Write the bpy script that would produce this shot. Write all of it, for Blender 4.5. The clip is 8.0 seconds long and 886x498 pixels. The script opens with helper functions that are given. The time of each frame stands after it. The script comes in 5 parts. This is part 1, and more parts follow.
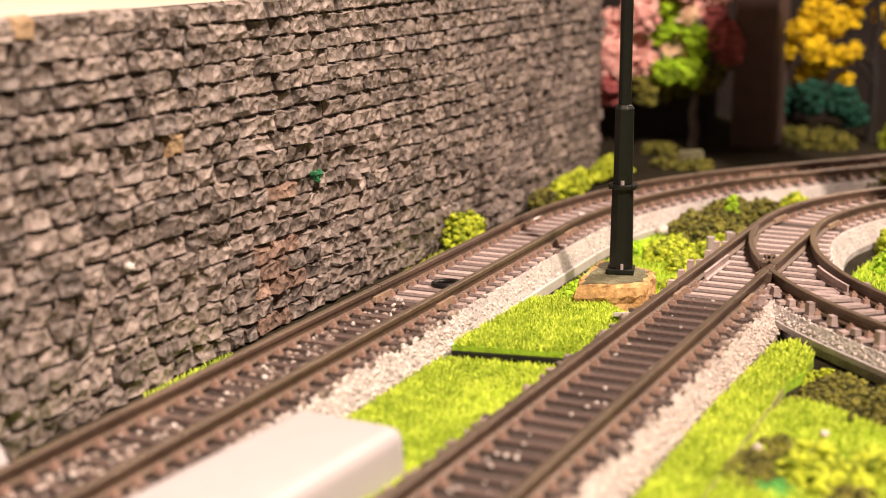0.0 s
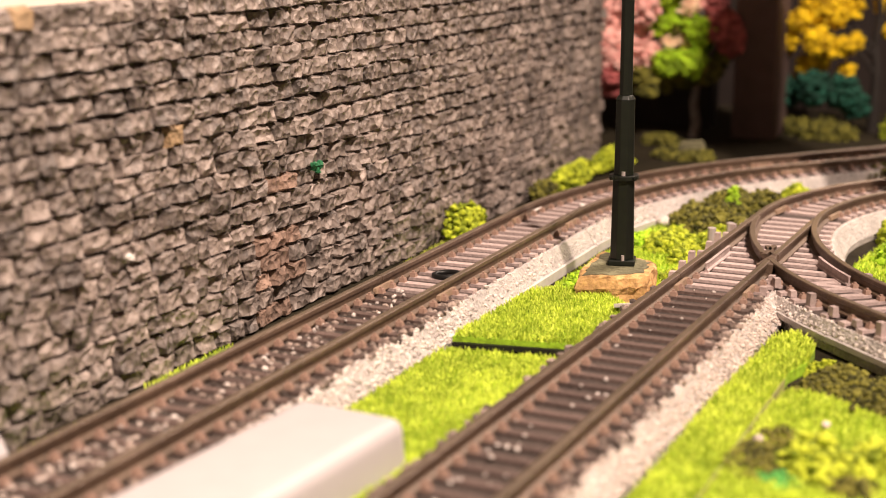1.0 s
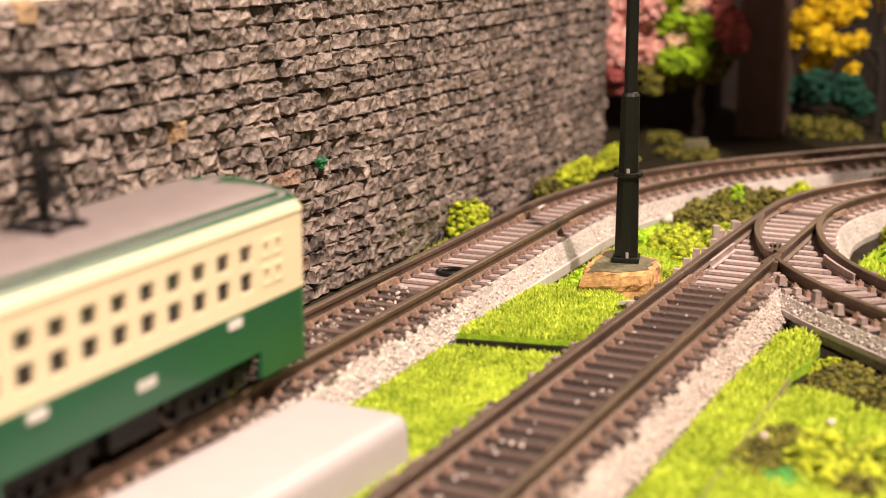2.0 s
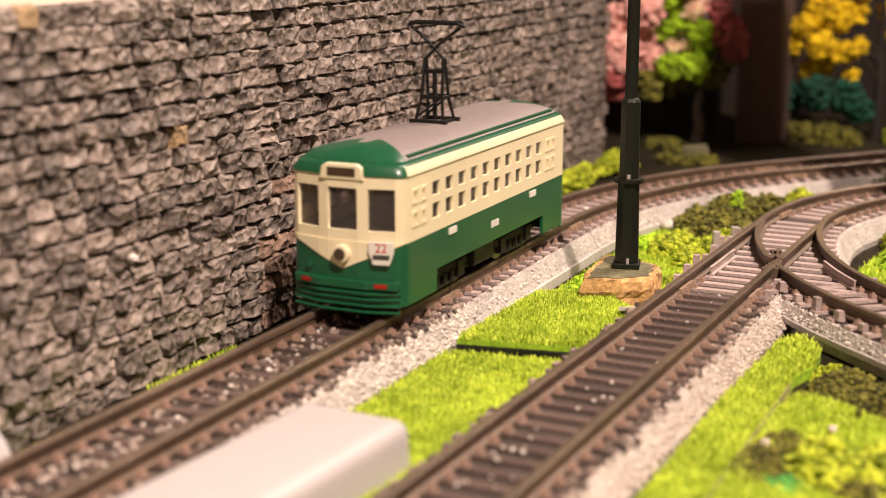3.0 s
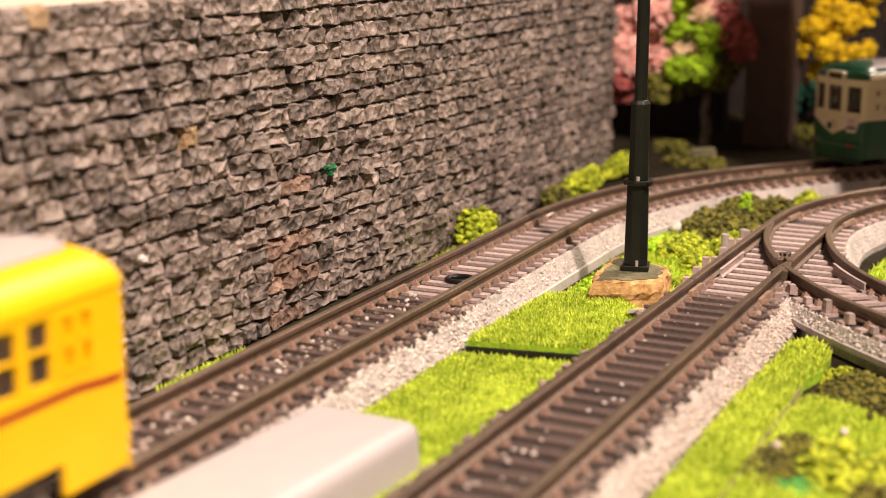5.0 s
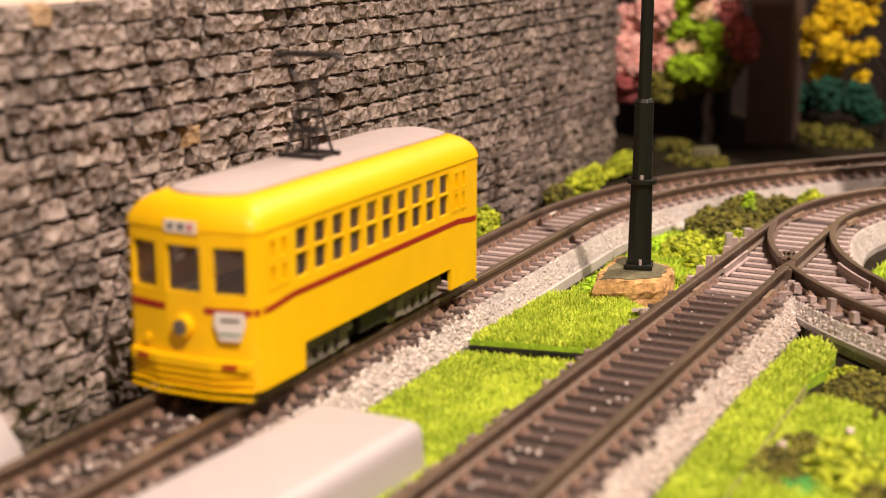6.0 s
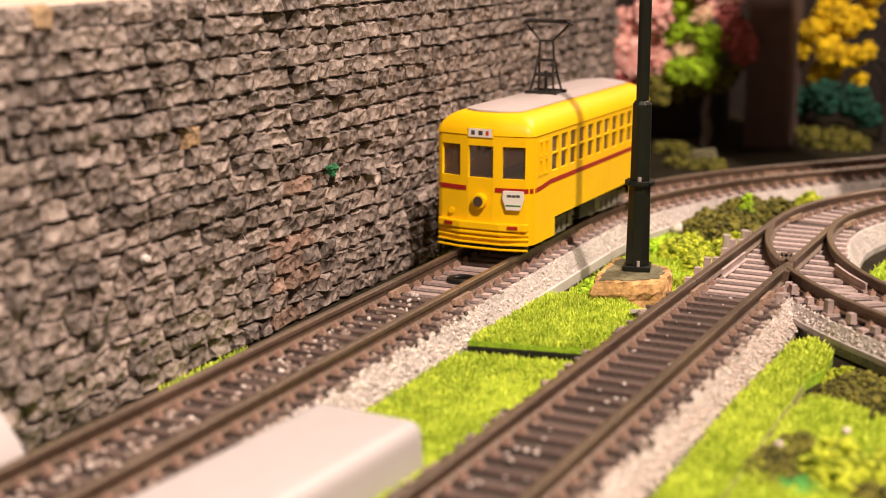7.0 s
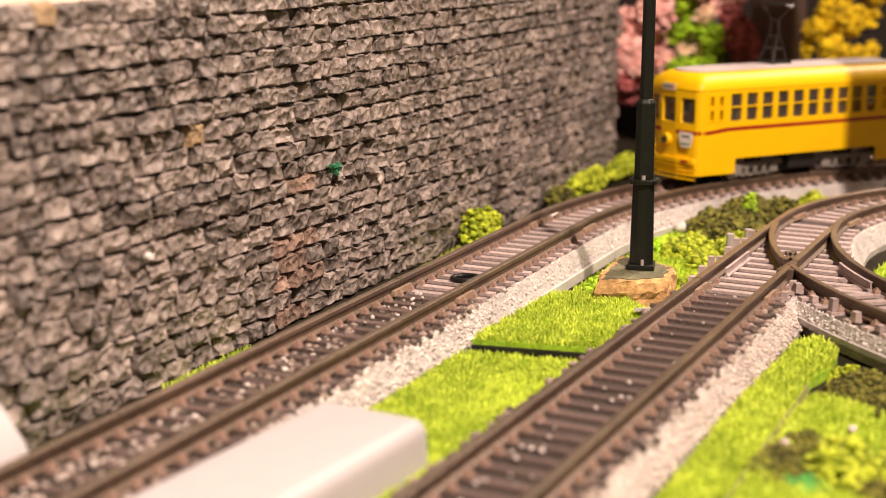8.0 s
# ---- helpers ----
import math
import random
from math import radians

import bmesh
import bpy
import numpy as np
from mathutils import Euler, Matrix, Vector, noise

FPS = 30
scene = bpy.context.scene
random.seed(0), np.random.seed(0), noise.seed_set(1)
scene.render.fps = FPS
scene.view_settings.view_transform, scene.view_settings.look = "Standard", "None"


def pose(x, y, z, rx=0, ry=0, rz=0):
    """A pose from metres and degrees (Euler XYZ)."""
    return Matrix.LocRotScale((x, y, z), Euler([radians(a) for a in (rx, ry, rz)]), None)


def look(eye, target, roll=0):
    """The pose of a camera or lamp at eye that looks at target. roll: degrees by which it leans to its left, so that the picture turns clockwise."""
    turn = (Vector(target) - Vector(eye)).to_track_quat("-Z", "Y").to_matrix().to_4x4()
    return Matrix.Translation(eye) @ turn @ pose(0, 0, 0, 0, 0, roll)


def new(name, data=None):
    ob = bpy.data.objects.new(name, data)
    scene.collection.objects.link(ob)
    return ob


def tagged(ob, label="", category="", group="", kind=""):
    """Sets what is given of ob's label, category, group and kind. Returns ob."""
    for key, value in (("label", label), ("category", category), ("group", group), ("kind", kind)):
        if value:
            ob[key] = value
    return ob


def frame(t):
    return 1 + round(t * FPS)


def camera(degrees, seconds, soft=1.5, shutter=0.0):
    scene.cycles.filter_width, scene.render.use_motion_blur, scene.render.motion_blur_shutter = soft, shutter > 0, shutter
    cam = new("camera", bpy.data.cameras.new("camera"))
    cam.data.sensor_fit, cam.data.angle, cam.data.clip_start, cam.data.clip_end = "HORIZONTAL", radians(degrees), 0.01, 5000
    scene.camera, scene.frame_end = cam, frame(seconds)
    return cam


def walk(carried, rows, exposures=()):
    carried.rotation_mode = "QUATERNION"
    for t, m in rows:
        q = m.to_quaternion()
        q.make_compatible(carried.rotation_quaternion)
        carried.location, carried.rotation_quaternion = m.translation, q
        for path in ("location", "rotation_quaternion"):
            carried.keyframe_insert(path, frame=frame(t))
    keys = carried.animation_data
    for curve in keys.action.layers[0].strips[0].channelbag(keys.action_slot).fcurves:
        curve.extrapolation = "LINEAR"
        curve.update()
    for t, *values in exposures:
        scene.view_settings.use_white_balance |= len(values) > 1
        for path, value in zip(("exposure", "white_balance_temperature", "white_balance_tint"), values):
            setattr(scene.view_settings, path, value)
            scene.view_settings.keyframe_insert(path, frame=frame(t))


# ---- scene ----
# A model railway in N gauge (9 mm). Lengths below are in millimetres unless said otherwise; S turns them into metres.
# x: right of the first track's centre line, y: along it, z: up from the baseboard; the rails' tops lie at RT.
S = 0.001
RT = 6.0
cam = camera(34.98, 8.0, soft=1.05, shutter=0.2)
cam.data.dof.use_dof = True
cam.data.dof.focus_distance = 0.190
cam.data.dof.aperture_fstop = 28.0
walk(cam, [
    (0.0, pose(0.07752, -0.00065, 0.05067, 77.384, 0, 24.636) @ pose(0, 0, 0, 0, 0, -0.213)),
    (0.5, pose(0.07751, -0.00042, 0.05050, 77.238, 0, 24.652) @ pose(0, 0, 0, 0, 0, -0.280)),
    (1.0, pose(0.07743, -0.00037, 0.05054, 77.040, 0, 24.674) @ pose(0, 0, 0, 0, 0, -0.245)),
    (1.5, pose(0.07734, -0.00026, 0.05016, 76.966, 0, 24.788) @ pose(0, 0, 0, 0, 0, -0.213)),
    (3.0, pose(0.07669, -0.00011, 0.05013, 77.221, 0, 24.674) @ pose(0, 0, 0, 0, 0, 0.020)),
    (3.5, pose(0.07690, -0.00021, 0.05014, 77.310, 0, 24.711) @ pose(0, 0, 0, 0, 0, 0.010)),
    (4.0, pose(0.07635, -0.00060, 0.04987, 77.411, 0, 24.711) @ pose(0, 0, 0, 0, 0, 0.046)),
    (4.5, pose(0.07629, -0.00039, 0.04992, 77.386, 0, 24.809) @ pose(0, 0, 0, 0, 0, 0.050)),
    (6.0, pose(0.07555, 0.00019, 0.04970, 77.324, 0, 24.892) @ pose(0, 0, 0, 0, 0, 0.076)),
    (6.5, pose(0.07590, 0.00000, 0.04963, 77.437, 0, 24.853) @ pose(0, 0, 0, 0, 0, 0.077)),
    (7.0, pose(0.07588, -0.00049, 0.04960, 77.465, 0, 24.846) @ pose(0, 0, 0, 0, 0, 0.090)),
    (7.5, pose(0.07552, -0.00035, 0.04943, 77.456, 0, 24.842) @ pose(0, 0, 0, 0, 0, 0.100)),
    (8.0, pose(0.07543, -0.00037, 0.04917, 77.519, 0, 24.881) @ pose(0, 0, 0, 0, 0, 0.075)),
], exposures=((0.0, 0.14), (1.5, 0.12), (3.0, -0.04), (4.0, 0.02), (5.0, 0.0), (5.9, -0.16), (6.5, -0.16), (7.0, -0.08), (7.6, 0.02), (8.0, 0.06)))

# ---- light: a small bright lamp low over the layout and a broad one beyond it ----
scene.view_settings.exposure = 0.0
world = bpy.data.worlds.new("world")
world.use_nodes = True
world.node_tree.nodes["Background"].inputs[0].default_value = (1.0, 0.82, 0.72, 1)
world.node_tree.nodes["Background"].inputs[1].default_value = 0.11
scene.world = world


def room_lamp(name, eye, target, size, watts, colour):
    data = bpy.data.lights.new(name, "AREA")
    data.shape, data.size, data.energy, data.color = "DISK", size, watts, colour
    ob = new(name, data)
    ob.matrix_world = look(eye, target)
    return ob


room_lamp("small_lamp", (0.354, -0.169, 0.62), (0.015, 0.19, 0.006), 0.024, 9.7, (1.0, 0.785, 0.645))
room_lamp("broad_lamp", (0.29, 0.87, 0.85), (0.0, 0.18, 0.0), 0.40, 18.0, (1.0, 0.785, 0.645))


# ---- materials ----
def material(name, colour, rough=0.6, metal=0.0, vary=0.25, grain=900.0, coarse=120.0, bump=0.0, second=None, random_amount=0.0, coat=0.0, placed=False, specular=0.5, chips=0.0):
    """Principled paint with variation at two scales, grain and coarse per metre."""
    m = bpy.data.materials.new(name)
    m.use_nodes = True
    nt = m.node_tree
    bsdf = nt.nodes["Principled BSDF"]
    bsdf.inputs["Roughness"].default_value = rough
    bsdf.inputs["Metallic"].default_value = metal
    bsdf.inputs["Coat Weight"].default_value = coat
    bsdf.inputs["Coat Roughness"].default_value = 0.15
    bsdf.inputs["Specular IOR Level"].default_value = specular
    tc = nt.nodes.new("ShaderNodeNewGeometry" if placed else "ShaderNodeTexCoord")
    n1 = nt.nodes.new("ShaderNodeTexNoise")
    n1.inputs["Scale"].default_value, n1.inputs["Detail"].default_value = grain, 5
    n2 = nt.nodes.new("ShaderNodeTexNoise")
    n2.inputs["Scale"].default_value, n2.inputs["Detail"].default_value = coarse, 3
    for n in (n1, n2):
        nt.links.new(tc.outputs["Position" if placed else "Object"], n.inputs["Vector"])
    add = nt.nodes.new("ShaderNodeMath")
    add.operation = "ADD"
    nt.links.new(n1.outputs["Fac"], add.inputs[0])
    nt.links.new(n2.outputs["Fac"], add.inputs[1])
    last = add
    if random_amount:
        info = nt.nodes.new("ShaderNodeObjectInfo")
        isl = nt.nodes.new("ShaderNodeNewGeometry")
        both = nt.nodes.new("ShaderNodeMath")
        both.operation = "ADD"
        nt.links.new(info.outputs["Random"], both.inputs[0])
        nt.links.new(isl.outputs["Random Per Island"], both.inputs[1])
        frac = nt.nodes.new("ShaderNodeMath")
        frac.operation = "FRACT"
        nt.links.new(both.outputs[0], frac.inputs[0])
        mul = nt.nodes.new("ShaderNodeMath")
        mul.operation = "MULTIPLY_ADD"
        nt.links.new(frac.outputs[0], mul.inputs[0])
        mul.inputs[1].default_value = random_amount
        mul.inputs[2].default_value = -random_amount / 2
        last = nt.nodes.new("ShaderNodeMath")
        last.operation = "ADD"
        nt.links.new(add.outputs[0], last.inputs[0])
        nt.links.new(mul.outputs[0], last.inputs[1])
    ramp = nt.nodes.new("ShaderNodeMapRange")
    ramp.inputs["From Min"].default_value, ramp.inputs["From Max"].default_value = 0.62, 1.38
    nt.links.new(last.outputs[0], ramp.inputs["Value"])
    mix = nt.nodes.new("ShaderNodeMix")
    mix.data_type = "RGBA"
    dark = tuple(c * (1 - vary) for c in colour)
    light = second or tuple(min(1.0, c * (1 + vary)) for c in colour)
    mix.inputs[6].default_value, mix.inputs[7].default_value = (*dark, 1), (*light, 1)
    nt.links.new(ramp.outputs[0], mix.inputs[0])
    nt.links.new(mix.outputs[2], bsdf.inputs["Base Color"])
    if bump:
        b = nt.nodes.new("ShaderNodeBump")
        b.inputs["Strength"].default_value, b.inputs["Distance"].default_value = bump, 0.0005
        nt.links.new(n1.outputs["Fac"], b.inputs["Height"])
        nt.links.new(b.outputs[0], bsdf.inputs["Normal"])
        if chips:
            # broken facets of the stone's face
            vo = nt.nodes.new("ShaderNodeTexVoronoi")
            vo.inputs["Scale"].default_value = 760
            warp = nt.nodes.new("ShaderNodeVectorMath")
            warp.operation = "MULTIPLY_ADD"
            warp.inputs[1].default_value = (0.0012, 0.0012, 0.0012)
            nt.links.new(n2.outputs["Color"], warp.inputs[0])
            nt.links.new(tc.outputs["Position" if placed else "Object"], warp.inputs[2])
            nt.links.new(warp.outputs[0], vo.inputs["Vector"])
            b2 = nt.nodes.new("ShaderNodeBump")
            b2.inputs["Strength"].default_value, b2.inputs["Distance"].default_value = chips, 0.0007
            nt.links.new(vo.outputs["Distance"], b2.inputs["Height"])
            nt.links.new(b.outputs[0], b2.inputs["Normal"])
            nt.links.new(b2.outputs[0], bsdf.inputs["Normal"])
    return m


def glass(name):
    m = bpy.data.materials.new(name)
    m.use_nodes = True
    b = m.node_tree.nodes["Principled BSDF"]
    b.inputs["Base Color"].default_value = (0.62, 0.57, 0.54, 1)
    b.inputs["Transmission Weight"].default_value, b.inputs["Roughness"].default_value, b.inputs["IOR"].default_value = 0.96, 0.08, 1.3
    return m


M_GROUND = material("painted_board", (0.024, 0.020, 0.012), 0.95, specular=0.1, vary=0.5, grain=700, coarse=60, bump=0.4)
M_STONE = material("grey_stone", (0.19, 0.156, 0.140), 0.55, vary=0.5, grain=1100, coarse=300, bump=0.7, second=(0.38, 0.31, 0.275), random_amount=0.55, placed=True, chips=1.0)
M_STONE_RED = material("reddish_stone", (0.27, 0.178, 0.137), 0.8, vary=0.5, grain=1500, coarse=350, bump=0.8, random_amount=0.5, placed=True, chips=1.0)
M_STONE_TAN = material("ochre_stone", (0.38, 0.26, 0.15), 0.8, vary=0.45, grain=1300, coarse=350, bump=0.8, placed=True)
M_JOINT = material("dark_joint", (0.055, 0.045, 0.040), 0.95, vary=0.4, grain=1500, coarse=200, bump=0.6)
M_GREEN_SPOT = material("green_paint_spot", (0.022, 0.17, 0.07), 0.6)
M_DECK = material("cream_board", (0.72, 0.60, 0.50), 0.75, vary=0.08, grain=300, coarse=20)
M_BED = material("moulded_ballast_grey", (0.50, 0.455, 0.435), 0.85, vary=0.35, grain=2200, coarse=260, bump=1.0, second=(0.72, 0.66, 0.63))
M_BED_RIM = material("grey_plastic_rim", (0.56, 0.52, 0.50), 0.6, vary=0.15, grain=900, coarse=120)
M_BALLAST = material("pale_ballast", (0.60, 0.53, 0.50), 0.9, vary=0.3, grain=2500, coarse=500, random_amount=0.8, second=(0.84, 0.76, 0.71))
M_BALLAST_WARM = material("pinkish_ballast", (0.60, 0.50, 0.45), 0.9, vary=0.25, grain=2500, coarse=500, random_amount=0.7, second=(0.78, 0.67, 0.61))
M_BROWN = material("brown_ballast", (0.12, 0.085, 0.070), 0.85, vary=0.6, grain=2500, coarse=500, random_amount=1.2, second=(0.36, 0.28, 0.24))
M_SLEEPER = material("dark_brown_sleeper", (0.115, 0.080, 0.070), 0.7, specular=0.25, vary=0.45, grain=1800, coarse=240, bump=0.5, random_amount=0.4)
M_SLEEPER_NEW = material("pinkish_grey_sleeper", (0.44, 0.345, 0.33), 0.6, vary=0.35, grain=1800, coarse=240, bump=0.4, random_amount=0.4)
M_GAP = material("dark_gravel_bed", (0.030, 0.021, 0.018), 0.9, vary=0.5, grain=2200, coarse=300, bump=1.0, second=(0.09, 0.066, 0.056))
M_GAP_NEW = material("brown_gravel_bed", (0.085, 0.062, 0.056), 0.9, vary=0.4, grain=2200, coarse=300, bump=1.0)
M_CHAIR = material("rail_chair", (0.32, 0.21, 0.165), 0.55, vary=0.35, grain=1800, coarse=400)
M_JOINER = material("tarnished_brass", (0.34, 0.24, 0.17), 0.5, metal=0.2, vary=0.3)
M_RAIL = material("weathered_rail", (0.115, 0.076, 0.054), 0.45, metal=0.25, vary=0.4, grain=1500, coarse=90, second=(0.20, 0.137, 0.096))
M_RAILTOP = material("rail_tread", (0.36, 0.285, 0.21), 0.35, metal=0.8, vary=0.25, grain=1500, coarse=90)
M_BLACK = material("black_green_enamel", (0.009, 0.011, 0.008), 0.42, vary=0.3, grain=800, coarse=150, specular=0.35)
M_SLAB_TOP = material("olive_grey_stone", (0.16, 0.15, 0.085), 0.9, vary=0.5, grain=1200, coarse=300, bump=0.8)
M_SLAB = material("orange_stone", (0.58, 0.27, 0.08), 0.85, vary=0.8, grain=1000, coarse=420, bump=1.0, second=(0.95, 0.58, 0.24))
M_WHITE = material("white_plastic", (0.50, 0.468, 0.478), 0.52, vary=0.04, grain=400, coarse=40, specular=0.35)
M_GRASS = material("bright_grass_fibre", (0.46, 0.66, 0.030), 0.75, vary=0.35, grain=500, coarse=110, random_amount=0.7, second=(0.82, 0.94, 0.11))
M_MAT = material("green_mat", (0.30, 0.50, 0.02), 0.9, vary=0.4, grain=1400, coarse=120, bump=0.6)
M_GRASS_DRY = material("dry_grass_fibre", (0.27, 0.30, 0.05), 0.8, vary=0.4, grain=500, coarse=110, random_amount=0.7, second=(0.50, 0.52, 0.10))
M_MAT_EDGE = material("tan_mat_backing", (0.36, 0.36, 0.12), 0.9, vary=0.3)
M_TURF = material("yellow_green_foam", (0.31, 0.42, 0.012), 0.95, vary=0.5, grain=900, coarse=250, random_amount=0.9, bump=0.6, second=(0.58, 0.66, 0.04))
M_TURF_LIME = material("lime_foam", (0.34, 0.55, 0.02), 0.95, vary=0.45, grain=900, coarse=250, random_amount=0.8, bump=0.6)
M_TURF_EMERALD = material("emerald_foam", (0.10, 0.36, 0.07), 0.95, vary=0.4, grain=900, coarse=250, random_amount=0.7)
M_MOSS = material("olive_foam", (0.085, 0.085, 0.010), 0.95, vary=0.55, grain=900, coarse=250, random_amount=1.0, bump=0.6, second=(0.21, 0.20, 0.03))
M_PINK = material("pink_foam", (0.96, 0.46, 0.42), 0.95, vary=0.25, grain=900, coarse=200, random_amount=0.7, second=(1.0, 0.64, 0.58))
M_PEACH = material("peach_foam", (0.95, 0.60, 0.40), 0.95, vary=0.25, grain=900, coarse=200, random_amount=0.7, second=(1.0, 0.78, 0.55))
M_PINK_DARK = material("dusky_red_foam", (0.40, 0.11, 0.11), 0.95, vary=0.4, grain=900, coarse=200, random_amount=0.7)
M_YELLOW_LEAF = material("yellow_foam", (0.66, 0.42, 0.004), 0.95, vary=0.4, grain=900, coarse=200, random_amount=0.8, second=(0.92, 0.66, 0.01))
M_TEAL = material("teal_foam", (0.008, 0.065, 0.042), 0.95, vary=0.5, grain=900, coarse=200, random_amount=0.8)
M_TRUNK = material("grey_bark", (0.16, 0.135, 0.12), 0.9, vary=0.4, grain=900, coarse=200, bump=0.7)
M_TRUNK_DARK = material("black_bark", (0.016, 0.012, 0.010), 0.8, vary=0.4)
M_BOARD = material("dark_brown_board", (0.018, 0.011, 0.009), 0.6, vary=0.3, grain=220, coarse=25, bump=0.1)
M_PILLAR = material("brown_painted_pillar", (0.10, 0.062, 0.054), 0.8, vary=0.25, grain=220, coarse=25)
M_GREY_PEG = material("grey_plastic", (0.42, 0.37, 0.36), 0.5, vary=0.1)
M_ROOM = material("room_plaster", (0.50, 0.44, 0.39), 0.9, vary=0.04, grain=8, coarse=1)
M_FLOOR = material("room_floor", (0.30, 0.20, 0.13), 0.6, vary=0.2, grain=20, coarse=2)
M_YELLOW = material("yellow_tram_paint", (0.93, 0.555, 0.001), 0.46, vary=0.05, grain=300, coarse=60, coat=0.03, specular=0.3)
M_RED = material("dark_red_stripe", (0.34, 0.012, 0.006), 0.4, vary=0.15)
M_GREEN = material("dark_green_tram_paint", (0.008, 0.095, 0.040), 0.36, vary=0.08, grain=300, coarse=60, coat=0.25)
M_CREAM = material("cream_tram_paint", (0.86, 0.76, 0.53), 0.4, vary=0.04, grain=300, coarse=60, coat=0.15)
M_ROOF = material("pale_grey_roof", (0.50, 0.43, 0.42), 0.55, vary=0.08, grain=600, coarse=80)
M_ROOF_DARK = material("grey_roof", (0.25, 0.21, 0.21), 0.5, vary=0.1, grain=600, coarse=80)
M_UNDER = material("black_underframe", (0.012, 0.011, 0.010), 0.55, vary=0.3)
M_BOGIE = material("grey_bogie", (0.20, 0.18, 0.165), 0.5, vary=0.35)
M_WHEEL = material("steel_wheel", (0.22, 0.19, 0.17), 0.35, metal=0.8, vary=0.2)
M_PANTO = material("dark_grey_metal", (0.045, 0.04, 0.04), 0.4, metal=0.5, vary=0.2)
M_PANTO_BLACK = material("black_metal", (0.012, 0.012, 0.012), 0.4, metal=0.3, vary=0.2)
M_DARKBOX = material("brown_glass", (0.06, 0.035, 0.02), 0.3)
M_PAPER = material("white_print", (0.78, 0.74, 0.70), 0.6, vary=0.03)
M_INK = material("dark_print", (0.05, 0.05, 0.05), 0.6)
M_INK_RED = material("red_print", (0.55, 0.03, 0.03), 0.6)
M_INK_GREEN = material("green_print", (0.03, 0.16, 0.05), 0.6)
M_LENS = material("dark_lens", (0.06, 0.04, 0.03), 0.15, coat=0.5)
M_SEAT = material("brown_interior", (0.16, 0.09, 0.05), 0.7)
M_GLASS = glass("window_glass")


# ---- mesh helpers ----
class Geo:
    """Collects vertices (mm) and faces of one mesh."""

    def __init__(self):
        self.v, self.f, self.n = [], [], 0

    def add(self, vs, fs):
        self.v.append(np.asarray(vs, float).reshape(-1, 3))
        self.f += [tuple(i + self.n for i in f) for f in fs]
        self.n += len(self.v[-1])
        return self

    def box(self, x0, x1, y0, y1, z0, z1, taper=0.0):
        t = taper
        return self.add([(x0, y0, z0), (x1, y0, z0), (x1, y1, z0), (x0, y1, z0),
                         (x0 + t, y0 + t, z1), (x1 - t, y0 + t, z1), (x1 - t, y1 - t, z1), (x0 + t, y1 - t, z1)],
                        [(3, 2, 1, 0), (4, 5, 6, 7), (0, 1, 5, 4), (1, 2, 6, 5), (2, 3, 7, 6), (3, 0, 4, 7)])

    def tube(self, p, q, r, n=8, r2=None):
        p, q = Vector(p), Vector(q)
        r2 = r if r2 is None else r2
        m = (q - p).to_track_quat("Z", "Y").to_matrix()
        vs = []
        for c, rr in ((p, r), (q, r2)):
            for k in range(n):
                a = 2 * math.pi * (k + 0.5) / n
                vs.append(c + m @ Vector((rr * math.cos(a), rr * math.sin(a), 0)))
        fs = [(k, (k + 1) % n, n + (k + 1) % n, n + k) for k in range(n)]
        return self.add([tuple(v) for v in vs], fs + [tuple(range(n - 1, -1, -1)), tuple(range(n, 2 * n))])

    def sweep(self, line, profile):
        """line: (x, y, heading in radians from +y towards +x); profile: closed (offset to the right, z)."""
        vs, k = [], len(profile)
        for x, y, h in line:
            for o, z in profile:
                vs.append((x + o * math.cos(h), y - o * math.sin(h), z))
        fs = []
        for i in range(len(line) - 1):
            for j in range(k):
                a, b = i * k + j, i * k + (j + 1) % k
                fs.append((a, b, b + k, a + k))
        e = (len(line) - 1) * k
        return self.add(vs, fs + [tuple(range(k - 1, -1, -1)), tuple(range(e, e + k))])

    def outline(self, pts, z0, z1, taper=1.0):
        n = len(pts)
        c = np.mean(pts, axis=0)
        vs = [(x, y, z0) for x, y in pts] + [(c[0] + (x - c[0]) * taper, c[1] + (y - c[1]) * taper, z1) for x, y in pts]
        return self.add(vs, [(k, (k + 1) % n, n + (k + 1) % n, n + k) for k in range(n)] + [tuple(range(n - 1, -1, -1)), tuple(range(n, 2 * n))])


def mesh_of(name, geo, mat, bevel=0.0, smooth=0.0, segments=2):
    me = bpy.data.meshes.new(name)
    me.from_pydata((np.concatenate(geo.v) * S).tolist(), [], geo.f)
    bm = bmesh.new()
    bm.from_mesh(me)
    bmesh.ops.recalc_face_normals(bm, faces=bm.faces)
    if bevel:
        sharp = [e for e in bm.edges if e.is_manifold and e.calc_face_angle(0) > 0.5]
        bmesh.ops.bevel(bm, geom=sharp, offset=bevel * S, segments=segments, profile=0.6, affect="EDGES", clamp_overlap=True)
    bm.to_mesh(me)
    bm.free()
    for m in (mat if isinstance(mat, (list, tuple)) else [mat]):
        me.materials.append(m)
    if smooth:
        me.polygons.foreach_set("use_smooth", [True] * len(me.polygons))
        me.set_sharp_from_angle(angle=smooth)
    return me


def raw_mesh(name, verts, faces, mat):
    """verts in mm as an array, faces as an array of equal-sized index rows; no clean-up, for many small pieces."""
    me = bpy.data.meshes.new(name)
    me.from_pydata((np.asarray(verts) * S).tolist(), [], np.asarray(faces).tolist())
    me.materials.append(mat)
    return me


